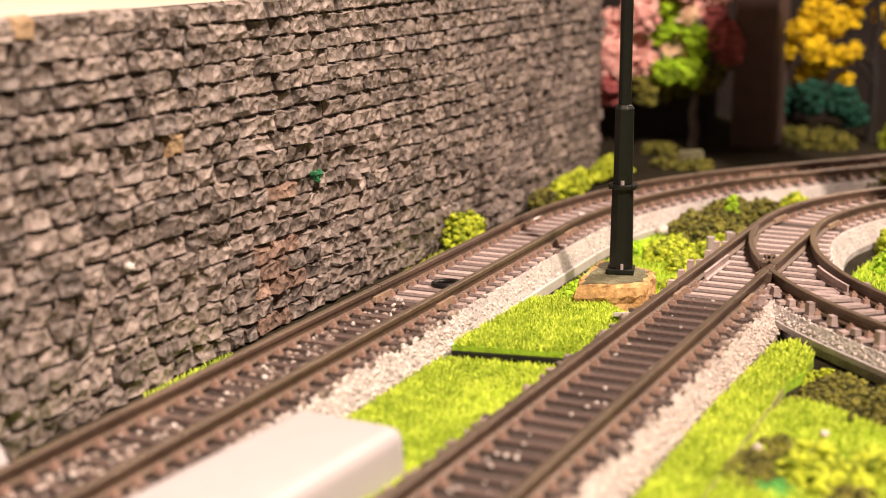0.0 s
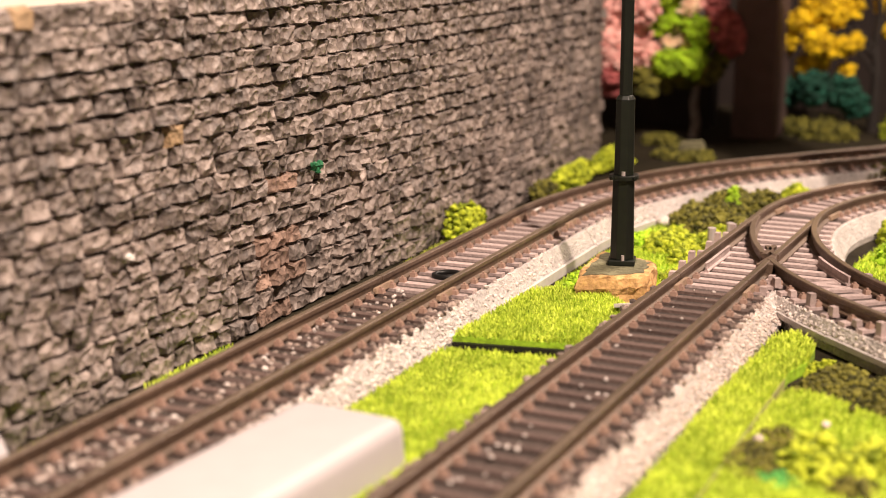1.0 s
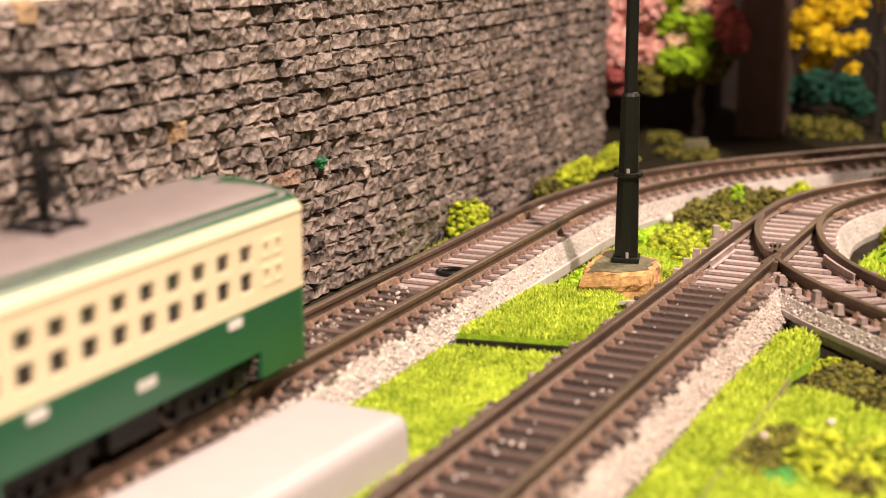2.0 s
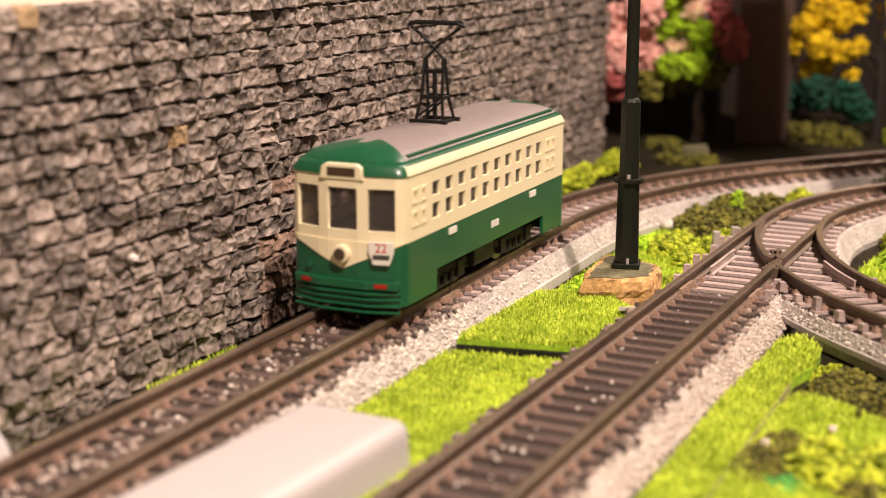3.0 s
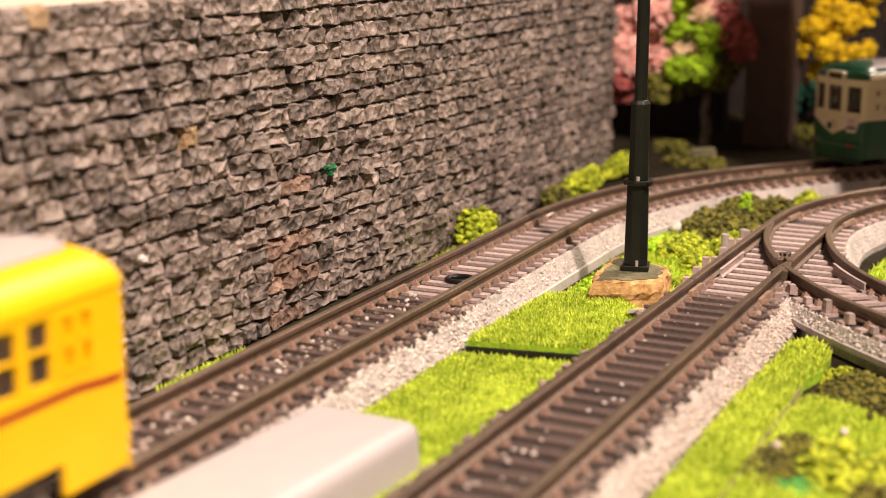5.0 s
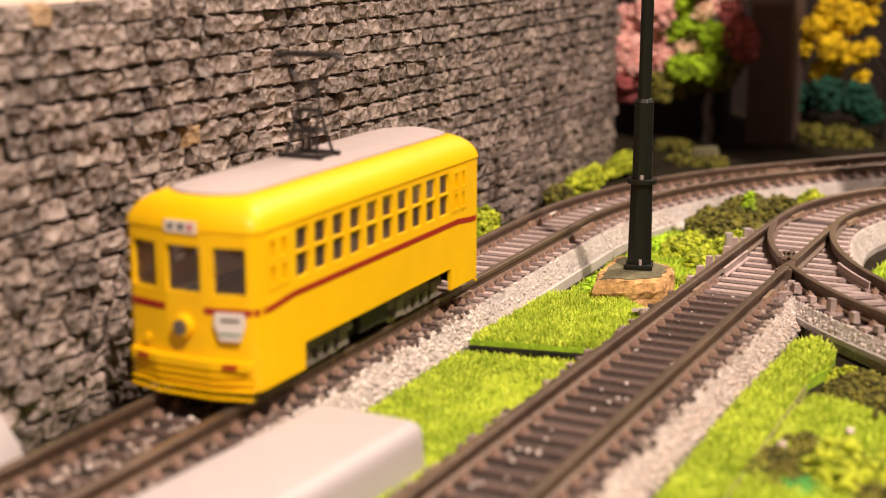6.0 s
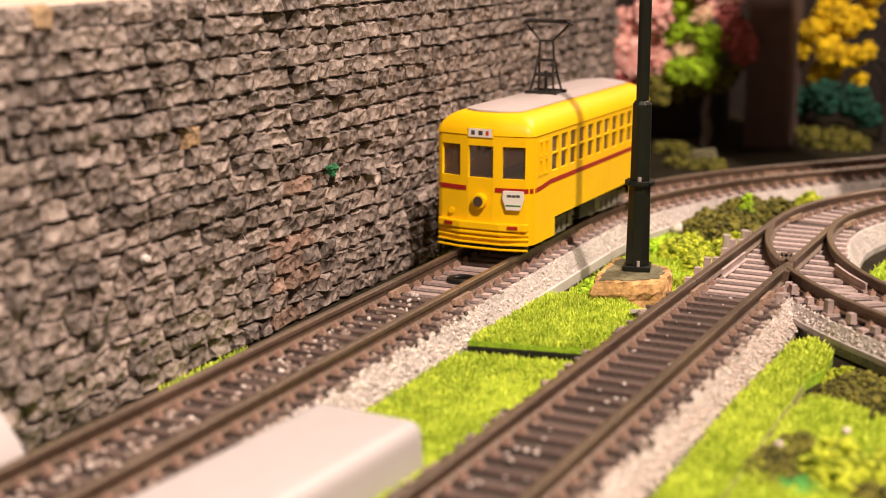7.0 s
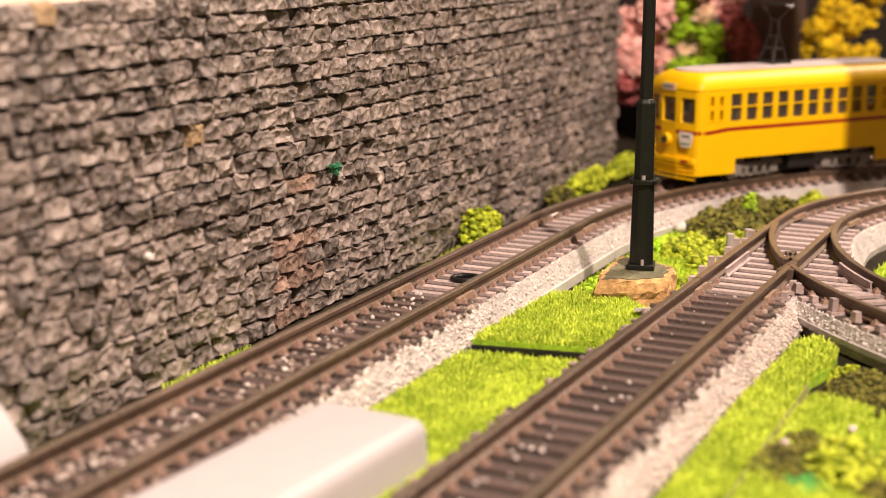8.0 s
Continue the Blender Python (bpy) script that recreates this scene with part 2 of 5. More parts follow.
def empty(name, x, y, z, turn=0.0):
    ob = new(name)
    ob.empty_display_size = 0.005
    ob.matrix_world = pose(x * S, y * S, z * S, 0, 0, turn)
    return ob


def part(name, geo, mat, parent=None, label="", bevel=0.0, smooth=0.0, segments=2):
    ob = new(name, mesh_of(name, geo, mat, bevel, smooth, segments))
    if parent is not None:
        ob.parent = parent
    return tagged(ob, label) if label else ob


def child(name, me, parent, m=None, label=""):
    ob = new(name, me)
    ob.parent = parent
    if m is not None:
        ob.matrix_basis = m
    return tagged(ob, label) if label else ob


def ico(sub):
    bm = bmesh.new()
    bmesh.ops.create_icosphere(bm, subdivisions=sub, radius=1)
    v = np.array([x.co[:] for x in bm.verts])
    f = np.array([[w.index for w in x.verts] for x in bm.faces])
    bm.free()
    return v, f


ICO1, ICO2 = ico(1), ico(2)


def lumps(points, radii, rng, base=ICO1, squash=0.8, rough=0.3):
    """Many uneven pebbles or foam crumbs as one set of vertices and faces."""
    bv, bf = base
    n = len(points)
    r = np.asarray(radii).reshape(n, 1, 1) * (1 + rough * rng.uniform(-1, 1, (n, len(bv), 1)))
    ang = rng.uniform(0, 2 * np.pi, n)
    c, s = np.cos(ang), np.sin(ang)
    rot = np.zeros((n, 3, 3))
    rot[:, 0, 0], rot[:, 0, 1], rot[:, 1, 0], rot[:, 1, 1], rot[:, 2, 2] = c, -s, s, c, squash
    v = np.einsum("nij,kj->nki", rot, bv) * r * (0.75 + 0.5 * rng.uniform(size=(n, 1, 3))) + np.asarray(points)[:, None, :]
    f = bf[None] + (np.arange(n) * len(bv))[:, None, None]
    return v.reshape(-1, 3), f.reshape(-1, bf.shape[1])


def inside(poly, pts):
    x, y = pts[:, 0], pts[:, 1]
    hit = np.zeros(len(pts), bool)
    n = len(poly)
    for i in range(n):
        (x0, y0), (x1, y1) = poly[i], poly[(i + 1) % n]
        cross = ((y0 > y) != (y1 > y)) & (x < (x1 - x0) * (y - y0) / (y1 - y0 + 1e-12) + x0)
        hit ^= cross
    return hit


def scatter(poly, per_mm2, rng):
    p = np.array(poly)
    lo, hi = p.min(0), p.max(0)
    n = int((hi - lo).prod() * per_mm2)
    q = rng.uniform(lo, hi, (n, 2))
    return q[inside(poly, q)]


# ---- the lines of the tracks: (x, y, heading) at the length s ----
Y0, RAD, TURN = 204.5, 104.0, 0.69


def line_a(s):
    if s < Y0:
        return 0.0, s, 0.0
    a = min((s - Y0) / RAD, TURN)
    rest = max(0.0, s - Y0 - RAD * TURN)
    return RAD - RAD * math.cos(a) + rest * math.sin(a), Y0 + RAD * math.sin(a) + rest * math.cos(a), a


B_HEAD, B_Y1, B_RAD = 0.0266, 221.0, 58.0


def line_b(s):
    """The second track and its curve beyond the points."""
    x, y = 33.1 + (min(s, B_Y1) - 100) * B_HEAD, min(s, B_Y1)
    if s <= B_Y1:
        return x, y, B_HEAD
    a = min((s - B_Y1) / B_RAD, 1.35)
    rest = max(0.0, s - B_Y1 - B_RAD * 1.35)
    h = B_HEAD + a
    return (x + B_RAD * (math.cos(B_HEAD) - math.cos(h)) + rest * math.sin(h), y + B_RAD * (math.sin(h) - math.sin(B_HEAD)) + rest * math.cos(h), h)


C_RAD, C_TURN = 70.0, 0.82


def line_c(s):
    """The branch: from the points back towards the viewer; s counts down from B_Y1 + 2."""
    y1 = B_Y1 + 3
    x1 = 33.1 + (y1 - 100) * B_HEAD
    d = max(0.0, y1 - s)
    a = min(d / C_RAD, C_TURN)
    rest = max(0.0, d - C_RAD * C_TURN)
    h = B_HEAD - a
    x = x1 + C_RAD * (math.cos(h) - math.cos(B_HEAD)) * -1 + rest * math.sin(-h)
    y = y1 - C_RAD * (math.sin(B_HEAD) - math.sin(h)) - rest * math.cos(h)
    return x, y, h


def run(line, s0, s1, step=3.0):
    n = max(1, round((s1 - s0) / step))
    return [line(s0 + (s1 - s0) * k / n) for k in range(n + 1)]


# ---- the room and the baseboard ----
def setting():
    g = Geo().box(-1100, 1300, -1200, 1400, -760, -750)
    tagged(part("floor", g, M_FLOOR), "brown wooden floor of the room", kind="structure")
    g = Geo().box(-1100, 1300, -1200, 1400, 1560, 1580)
    tagged(part("ceiling", g, M_ROOM), "plain warm white ceiling of the room", kind="structure")
    for name, b in (("wall_west", (-1120, -1100, -1200, 1400)), ("wall_east", (1300, 1320, -1200, 1400)),
                    ("wall_south", (-1100, 1300, -1220, -1200)), ("wall_north", (-1100, 1300, 1400, 1420))):
        tagged(part(name, Geo().box(*b, -750, 1560), M_ROOM), "plain warm white room wall", kind="structure")
    tagged(part("ground", Geo().box(-260, 420, -700, 760, -18, 0), M_GROUND), "dark painted layout baseboard", kind="structure")
    t = empty("table", 80, 30, -750)
    part("tabletop", Geo().box(-360, 360, -750, 750, 712, 731.9), M_BOARD, t, bevel=2)
    for x in (-330, 330):
        for y in (-700, 700):
            part("leg", Geo().box(x - 25, x + 25, y - 25, y + 25, 0, 712), M_BOARD, t, bevel=2)
    tagged(t, "dark brown table that carries the layout", "table")
    # raised cream board behind the stone wall
    tagged(part("upper_deck", Geo().box(-200, -24.2, -600, 294, 0, 42.2), M_DECK, bevel=0.6), "cream painted raised board behind the stone wall", kind="structure")
    # dark boards at the far side
    # runs on unseen upwards and to the right, added to shade the wall's far end
    tagged(part("backdrop", Geo().box(-200, 68, 398, 406, 0, 320), M_BOARD), "dark brown board behind the trees", kind="structure")
    tagged(part("backdrop", Geo().box(-60, -9, 352, 358, 0, 230), M_BOARD), "dark brown board behind the pink tree", kind="structure")


setting()


def pillar(x0, x1, y0, y1, h, label):
    tagged(part("pillar", Geo().box(x0, x1, y0, y1, 0, h), M_PILLAR, bevel=0.4), label, "pillar", "brown pillars")


pillar(-0.2, 9.8, 336, 352, 200, "dark brown painted square pillar beside the pink tree")
# out of view: a block added to cast the shadow edge on the far curve
pillar(65.6, 80, 226, 240, 148, "unseen dark brown block standing in for whatever shades the far curve")


# ---- the stone retaining wall ----
WALL_X, WALL_TOP, COURSES = -17.2, 43.0, 18


def stone_shape(rng):
    """A rough-faced block one unit long (y) and high (z), its face up to one unit proud (x)."""
    nu, nv = 5, 5
    us, vs = (-0.48, -0.36, rng.uniform(-0.15, 0.15), 0.34, 0.45), (-0.49, -0.38, rng.uniform(-0.15, 0.15), 0.36, 0.49)
    v = []
    tilt, lean, mid = rng.uniform(-0.6, 0.9), rng.uniform(-0.2, 0.5), rng.uniform(0.5, 1.0)
    pinch = rng.uniform(-0.25, 0.25)
    for j, b in enumerate(vs):
        for i, a in enumerate(us):
            if 0 < i < nu - 1 and 0 < j < nv - 1:
                d = mid * (1 + tilt * a - lean * b) + rng.uniform(-0.16, 0.16)
                if i == 2 and j == 2:
                    d += rng.uniform(-0.15, 0.3)
                v.append((max(0.3, d), a * (1 + pinch * b * 2) + rng.uniform(-0.06, 0.06), b + rng.uniform(-0.09, 0.09) * (1 if j == 2 else 0.8)))
            else:
                v.append((rng.uniform(-0.2, 0.1), a + rng.uniform(-0.015, 0.015), b + rng.uniform(-0.02, 0.02)))
    f = [(j * nu + i, j * nu + i + 1, (j + 1) * nu + i + 1, (j + 1) * nu + i) for j in range(nv - 1) for i in range(nu - 1)]
    rim = [i for i in range(nu)] + [j * nu + nu - 1 for j in range(1, nv)] + [(nv - 1) * nu + i for i in range(nu - 2, -1, -1)] + [j * nu for j in range(nv - 2, 0, -1)]
    k = len(v)
    v += [(-0.6, v[r][1], v[r][2]) for r in rim]
    n = len(rim)
    f += [(rim[(q + 1) % n], rim[q], k + q, k + (q + 1) % n) for q in range(n)]
    return np.array(v), f


def stone_wall():
    wall = part("wall_stone", Geo().box(WALL_X - 6, WALL_X, -420, 286, 0, WALL_TOP - 0.5), M_JOINT)
    tagged(wall, "grey rough-faced stone block retaining wall beside the track", kind="structure")
    rng = np.random.default_rng(3)
    shapes = [stone_shape(rng) for _ in range(40)]
    meshes = {}
    for key, mat in (("grey", M_STONE), ("red", M_STONE_RED), ("tan", M_STONE_TAN)):
        for i, (v, f) in enumerate(shapes):
            me = bpy.data.meshes.new("stone")
            me.from_pydata(v.tolist(), [], f)
            me.materials.append(mat)
            meshes[key, i] = me
    far = Geo()
    h = WALL_TOP / COURSES
    for c in range(COURSES):
        y = -60.0 + rng.uniform(0, 4)
        z = (c + 0.5) * h
        while y < 285.5:
            w = rng.uniform(2.5, 5.2)
            w = min(w, 286.0 - y)
            if w < 1.5:
                break
            yc, i, hh = y + w / 2, int(rng.integers(len(shapes))), h * rng.uniform(0.95, 1.1)
            deep = rng.uniform(0.8, 1.45)
            zz = z + 0.14 * math.sin(yc / 21.0 + c) + rng.uniform(-0.1, 0.1)
            if 97 < yc < 171:
                rusty = abs(yc - 153.5 - 0.12 * (z - 8)) < 4.6 and z < 19
                key = "red" if rusty and rng.uniform() < (0.8 if z < 11 else 0.4) else "grey"
                key = "tan" if (abs(yc - 131.2) < w / 2 and abs(z - 27.6) < h / 2) or (abs(yc - 106.5) < w / 2 and c == COURSES - 1) else key
                child("stone", meshes[key, i], wall, Matrix.LocRotScale((WALL_X * S, yc * S, zz * S), Euler((rng.uniform(-0.05, 0.05), 0, 0)), (deep * S, w * S, hh * S)))
            else:
                v, f = shapes[i]
                far.add(v * (deep, w, hh) + (WALL_X, yc, zz), f)
            y += w
    me = bpy.data.meshes.new("stonework")
    me.from_pydata((np.concatenate(far.v) * S).tolist(), [], far.f)
    me.materials.append(M_STONE)
    tagged(child("stonework", me, wall), kind="stuff")
    rng2 = np.random.default_rng(8)
    v, f = lumps(np.array([[0, 0, 0], [0.3, 0.6, 0.3], [0.2, -0.5, 0.5], [0.3, 0.3, -0.5]]), [0.7, 0.6, 0.5, 0.5], rng2, ICO2)
    ob = child("paint_spot", raw_mesh("paint_spot", v, f, M_GREEN_SPOT), wall, pose(-15.9 * S, 161.7 * S, 19.0 * S), "green paint spot")
    v, f = lumps(np.zeros((1, 3)), [0.45], rng2, ICO2)
    child("paint_spot", raw_mesh("paint_spot", v, f, M_PAPER), wall, pose(-15.7 * S, 120.7 * S, 15.5 * S), "white paint spot")


# ---- tracks ----
BED = [(-9.2, 0), (-9.2, 0.9), (-7.5, 3.7), (7.5, 3.7), (9.2, 0.9), (9.2, 0)]
RAIL = [(-0.75, 4.2), (-0.75, 4.4), (-0.22, 4.62), (-0.22, 5.3), (-0.45, 5.45), (-0.45, 5.93), (-0.33, 6.0), (0.33, 6.0), (0.45, 5.93), (0.45, 5.45), (0.22, 5.3), (0.22, 4.62), (0.75, 4.4), (0.75, 4.2)]


def sleeper_mesh(mat, half, wide=1.15, rails=((-4.5), (4.5))):
    g = Geo().box(-half, half, -wide, wide, 3.1, 4.2, 0.12)
    me = mesh_of("sleeper", g, [mat, M_CHAIR])
    n0 = len(me.polygons)
    g = Geo().box(-half, half, -wide, wide, 3.1, 4.2, 0.12)
    for r in rails:
        for side in (-1, 1):
            x = r + side * 1.05
            g.box(x - 0.5, x + 0.5, -0.46, 0.46, 4.15, 4.75, 0.14)
            g.box(x - 0.2, x + 0.2, -0.2, 0.2, 4.7, 5.0, 0.05)
    me = mesh_of("sleeper", g, [mat, M_CHAIR])
    me.polygons.foreach_set("material_index", [0 if i < n0 else 1 for i in range(len(me.polygons))])
    return me


SL_OLD, SL_NEW = sleeper_mesh(M_SLEEPER, 7.2, 0.72), sleeper_mesh(M_SLEEPER_NEW, 7.2, 0.74)


def rail_part(parent, line, s0, s1, off, lift=0.0):
    shift = [(o + off, z + lift) for o, z in RAIL]
    g = Geo().sweep(run(line, s0, s1, 4.0), shift)
    me = mesh_of("rail", g, [M_RAIL, M_RAILTOP])
    me.polygons.foreach_set("material_index", [1 if p.normal.z > 0.9 and p.center.z > 5.9 * S else 0 for p in me.polygons])
    return child("rail", me, parent)


def track_section(line, s0, s1, label, new_look=False, bed=True, pitch=3.2, sleepers=(None, None), lift=0.0, sunk=0.0):
    th = empty("track_section", 0, 0, 0)
    tagged(th, label, "railway track", "track sections")
    if bed:
        part("roadbed", Geo().sweep(run(line, s0 + 0.1, s1 - 0.1, 4.0), [(o, max(0, z - sunk)) for o, z in BED]), M_BED, th, "moulded grey ballast roadbed")
    gap = [(-6.9, 3.6), (-6.9, 3.84), (6.9, 3.84), (6.9, 3.6)]
    part("gravel_bed", Geo().sweep(run(line, s0 + 0.15, s1 - 0.15, 4.0), gap), M_GAP_NEW if new_look else M_GAP, th, "brown gravel between the sleepers")
    for off in (-4.5, 4.5):
        rail_part(th, line, s0 + 0.08, s1 - 0.08, off, lift)
    n = round((s1 - s0) / pitch)
    lo = sleepers[0] if sleepers[0] is not None else s0
    hi = sleepers[1] if sleepers[1] is not None else s1
    far = Geo()
    rng = np.random.default_rng(int(abs(s0) * 7) + 1)
    for k in range(n):
        s = s0 + (k + 0.5) * (s1 - s0) / n
        if not lo <= s <= hi:
            continue
        x, y, h = line(s)
        if 55 < y < 330 and x < 75:
            child("sleeper", SL_NEW if new_look else SL_OLD, th, pose(x * S, y * S, 0, 0, 0, -math.degrees(h) + rng.uniform(-0.7, 0.7)))
        else:
            far.sweep([(x + t * math.sin(h), y + t * math.cos(h), h) for t in (-0.8, 0.8)], [(-7.2, 3.1), (-7.2, 4.2), (7.2, 4.2), (7.2, 3.1)])
    if far.n:
        tagged(part("sleeper_run", far, M_SLEEPER, th), kind="stuff")
    return th


def grains(parent, line, s0, s1, bands, per_mm2, mat, name, size=(0.22, 0.5), seed=1):
    """Loose gravel on strips (offset0, offset1, z0, z1) along a track."""
    rng = np.random.default_rng(seed)
    pts = []
    for o0, o1, z0, z1 in bands:
        n = int((s1 - s0) * abs(o1 - o0) * per_mm2)
        for s, u in zip(rng.uniform(s0, s1, n), rng.uniform(0, 1, n)):
            x, y, h = line(s)
            o = o0 + (o1 - o0) * u
            pts.append((x + o * math.cos(h), y - o * math.sin(h), z0 + (z1 - z0) * u + rng.uniform(-0.1, 0.12)))
    if pts:
        v, f = lumps(np.array(pts), rng.uniform(*size, len(pts)) ** 1.0, rng)
        tagged(child(name, raw_mesh(name, v, f, mat), parent), kind="stuff")


def tracks():
    a1 = track_section(line_a, -520, 158, "weathered straight model track with brown sleepers beside the wall")
    grains(a1, line_a, 60, 158, [(7.3, 9.3, 3.9, 0.8), (-9.3, -7.3, 0.8, 3.9)], 9.0, M_BALLAST, "ballast", (0.16, 0.34), seed=2)
    grains(a1, line_a, 60, 158, [(-3.4, 3.4, 3.8, 3.9)], 0.75, M_BROWN, "loose_gravel", (0.25, 0.55), seed=3)
    grains(a1, line_a, 60, 158, [(5.4, 7.6, 3.8, 3.8), (-7.6, -5.4, 3.8, 3.8)], 1.8, M_BROWN, "loose_gravel", (0.3, 0.6), seed=4)
    grains(a1, line_a, 60, 158, [(-3.2, 3.2, 4.3, 4.3)], 0.12, M_BALLAST, "pale_gravel", (0.14, 0.34), seed=14)
    grains(a1, line_a, 60, 106, [(-3.4, 3.4, 4.1, 4.15)], 0.45, M_BALLAST_WARM, "dusty_gravel", (0.14, 0.3), seed=16)
    a2 = track_section(line_a, 158, 206, "clean straight model track with pinkish sleepers", True)
    grains(a2, line_a, 158, 190, [(7.3, 9.2, 3.9, 0.9)], 2.2, M_BALLAST, "ballast", (0.18, 0.36), seed=5)
    part("rim", Geo().sweep(run(line_a, 158.2, 205.8, 4.0), [(9.22, 0), (9.22, 1.5), (9.5, 1.4), (9.5, 0)]), M_BED_RIM, a2, "smooth grey plastic rim")
    a3 = track_section(line_a, 206, 276, "curved model track with pinkish sleepers", True)
    grains(a3, line_a, 206, 233, [(7.3, 9.1, 3.9, 1.2)], 5.0, M_BALLAST, "ballast", (0.14, 0.3), seed=15)
    part("rim", Geo().sweep(run(line_a, 206.2, 233, 4.0), [(9.22, 0), (9.22, 1.5), (9.5, 1.4), (9.5, 0)]), M_BED_RIM, a3, "smooth grey plastic rim")
    track_section(line_a, 276, 660, "straight model track running off past the trees", True)
    b1 = track_section(line_b, -420, 175, "weathered straight model track with dark brown sleepers on the grass")
    grains(b1, line_b, 60, 175, [(7.3, 9.4, 3.9, 0.8)], 12.0, M_BALLAST_WARM, "ballast", (0.12, 0.27), seed=6)
    grains(b1, line_b, 60, 175, [(5.4, 7.6, 3.8, 3.8), (-7.6, -5.4, 3.8, 3.8)], 1.6, M_BROWN, "loose_gravel", (0.3, 0.6), seed=7)
    grains(b1, line_b, 60, 175, [(-3.3, 3.3, 4.2, 4.2)], 0.07, M_BALLAST, "pale_gravel", (0.12, 0.3), seed=8)
    # the points: one thing with both its ways
    th = empty("track_points", 0, 0, 0)
    tagged(th, "model railway points with frog, guard rails and pinkish sleepers", "railway points")
    part("roadbed", Geo().sweep(run(line_b, 175.1, 229, 4.0), BED), M_BED, th, "moulded grey ballast roadbed")
    part("roadbed", Geo().sweep(run(line_c, 110, 221, 4.0), [(-7.4, 0), (-7.2, 1.5), (-8.0, 1.5), (-8.0, 2.1), (-7.3, 3.64), (7.5, 3.64), (9.2, 0.9), (9.2, 0)]), M_BED, th, "moulded grey ballast roadbed")
    for line, lo, hi, zz in ((line_b, 175.2, 228.9, 3.84), (line_c, 110, 215, 3.79)):
        part("gravel_bed", Geo().sweep(run(line, lo, hi, 4.0), [(-6.9, 3.5), (-6.9, zz), (6.9, zz), (6.9, 3.5)]), M_GAP_NEW, th, "brown gravel between the sleepers")
    part("rim", Geo().sweep(run(line_c, 110, 183, 4.0), [(-8.3, 1.45), (-8.3, 2.15), (-8.02, 2.25), (-8.02, 1.45)]), M_BED_RIM, th, "smooth grey plastic rim")
    rail_part(th, line_b, 175.1, 229, -4.5)
    rail_part(th, line_b, 175.1, 187.5, 4.5)
    rail_part(th, line_b, 191.5, 218, 4.5, -0.03)
    rail_part(th, line_c, 110, 189.0, -4.5, 0.02)
    rail_part(th, line_c, 193.0, 217, -4.5, -0.05)
    rail_part(th, line_c, 110, 224, 4.5, 0.02)
    rail_part(th, line_b, 222.5, 229, 4.5)
    # frog and guard rails
    fx, fy, fh = line_b(189.3)
    g = Geo().outline([(fx + 3.3, fy - 4.5), (fx + 5.6, fy - 4.0), (fx + 4.9, fy + 2.2), (fx + 4.1, fy + 2.2)], 4.2, 5.9)
    part("frog", g, M_RAIL, th, "dark metal frog", bevel=0.15)
    for line, off, s0, s1 in ((line_b, -3.1, 184, 196), (line_c, 3.1, 180, 192)):
        sh = [(o * 0.45 + off, min(z, 5.5)) for o, z in RAIL]
        part("guard_rail", Geo().sweep(run(line, s0, s1, 3.0), sh), M_SLEEPER_NEW, th)
    for sgn, line in ((1, line_b), (-1, line_c)):
        g = Geo().sweep(run(line, 191, 197, 2.0), [(sgn * 3.1 + o * 0.8, min(z, 5.95)) for o, z in RAIL])
        part("wing_rail", g, M_RAIL, th)
    for k in range(15):
        s = 177.0 + k * 3.4
        x, y, h = line_b(s)
        # sleepers reach across both ways where these lie close
        dx = min(40.0, next((line_c(q)[0] for q in np.arange(221, 110, -0.5) if line_c(q)[1] <= y), x) - x)
        if dx < 14:
            g = Geo().box(-7.2, 7.2 + max(0, dx), -0.74, 0.74, 3.1, 4.2, 0.12)
            child("sleeper", mesh_of("sleeper", g, M_SLEEPER_NEW), th, pose(x * S, y * S, 0, 0, 0, -math.degrees(h)))
        else:
            child("sleeper", SL_NEW, th, pose(x * S, y * S, 0, 0, 0, -math.degrees(h)))
    for k in range(24):
        x, y, h = line_c(111 + k * 3.4)
        if y < line_b(186)[1]:
            child("sleeper", SL_NEW, th, pose(x * S, y * S, -0.00003, 0, 0, -math.degrees(h)))
    grains(th, line_c, 112, 184, [(-7.9, -6.9, 2.3, 3.8)], 11.0, M_BALLAST, "ballast", (0.14, 0.34), seed=10)
    grains(th, line_b, 175, 183, [(7.2, 9.3, 3.8, 0.9)], 9.0, M_BALLAST, "ballast", (0.14, 0.3), seed=11)
    for line, lo, hi, off in ((line_b, 180, 212, -6.6), (line_c, 150, 186, 6.4), (line_c, 150, 186, -6.3), (line_b, 177, 185, 6.5)):
        for k, s in enumerate(np.arange(lo, hi, 4.5)):
            x, y, h = line(s)
            part("hinge_block", Geo().box(-0.45, 0.45, -0.55, 0.55, 4.1, 4.9 + 0.45 * (k * 7 % 3), 0.06), M_SLEEPER_NEW, th).matrix_basis = pose((x + off * math.cos(h)) * S, (y - off * math.sin(h)) * S, 0, 0, 0, -math.degrees(h))
    track_section(line_b, 229, 420, "curved model track with pinkish sleepers beyond the points", True)
    # rail joiners at the ends of the sections
    for line, s in ((line_a, 158), (line_a, 206), (line_a, 276), (line_b, 175), (line_b, 229)):
        for off in (-4.5, 4.5):
            j = empty("rail_joiner", 0, 0, 4.2)
            x, y, h = line(s)
            j.matrix_world = pose((x + off * math.cos(h)) * S, (y - off * math.sin(h)) * S, 4.2 * S, 0, 0, -math.degrees(h))
            g = Geo().box(0.3, 0.95, -2.6, 2.6, 0.05, 0.75, 0.1).box(-0.95, -0.3, -2.6, 2.6, 0.05, 0.75, 0.1)
            part("clip", g, M_JOINER, j)
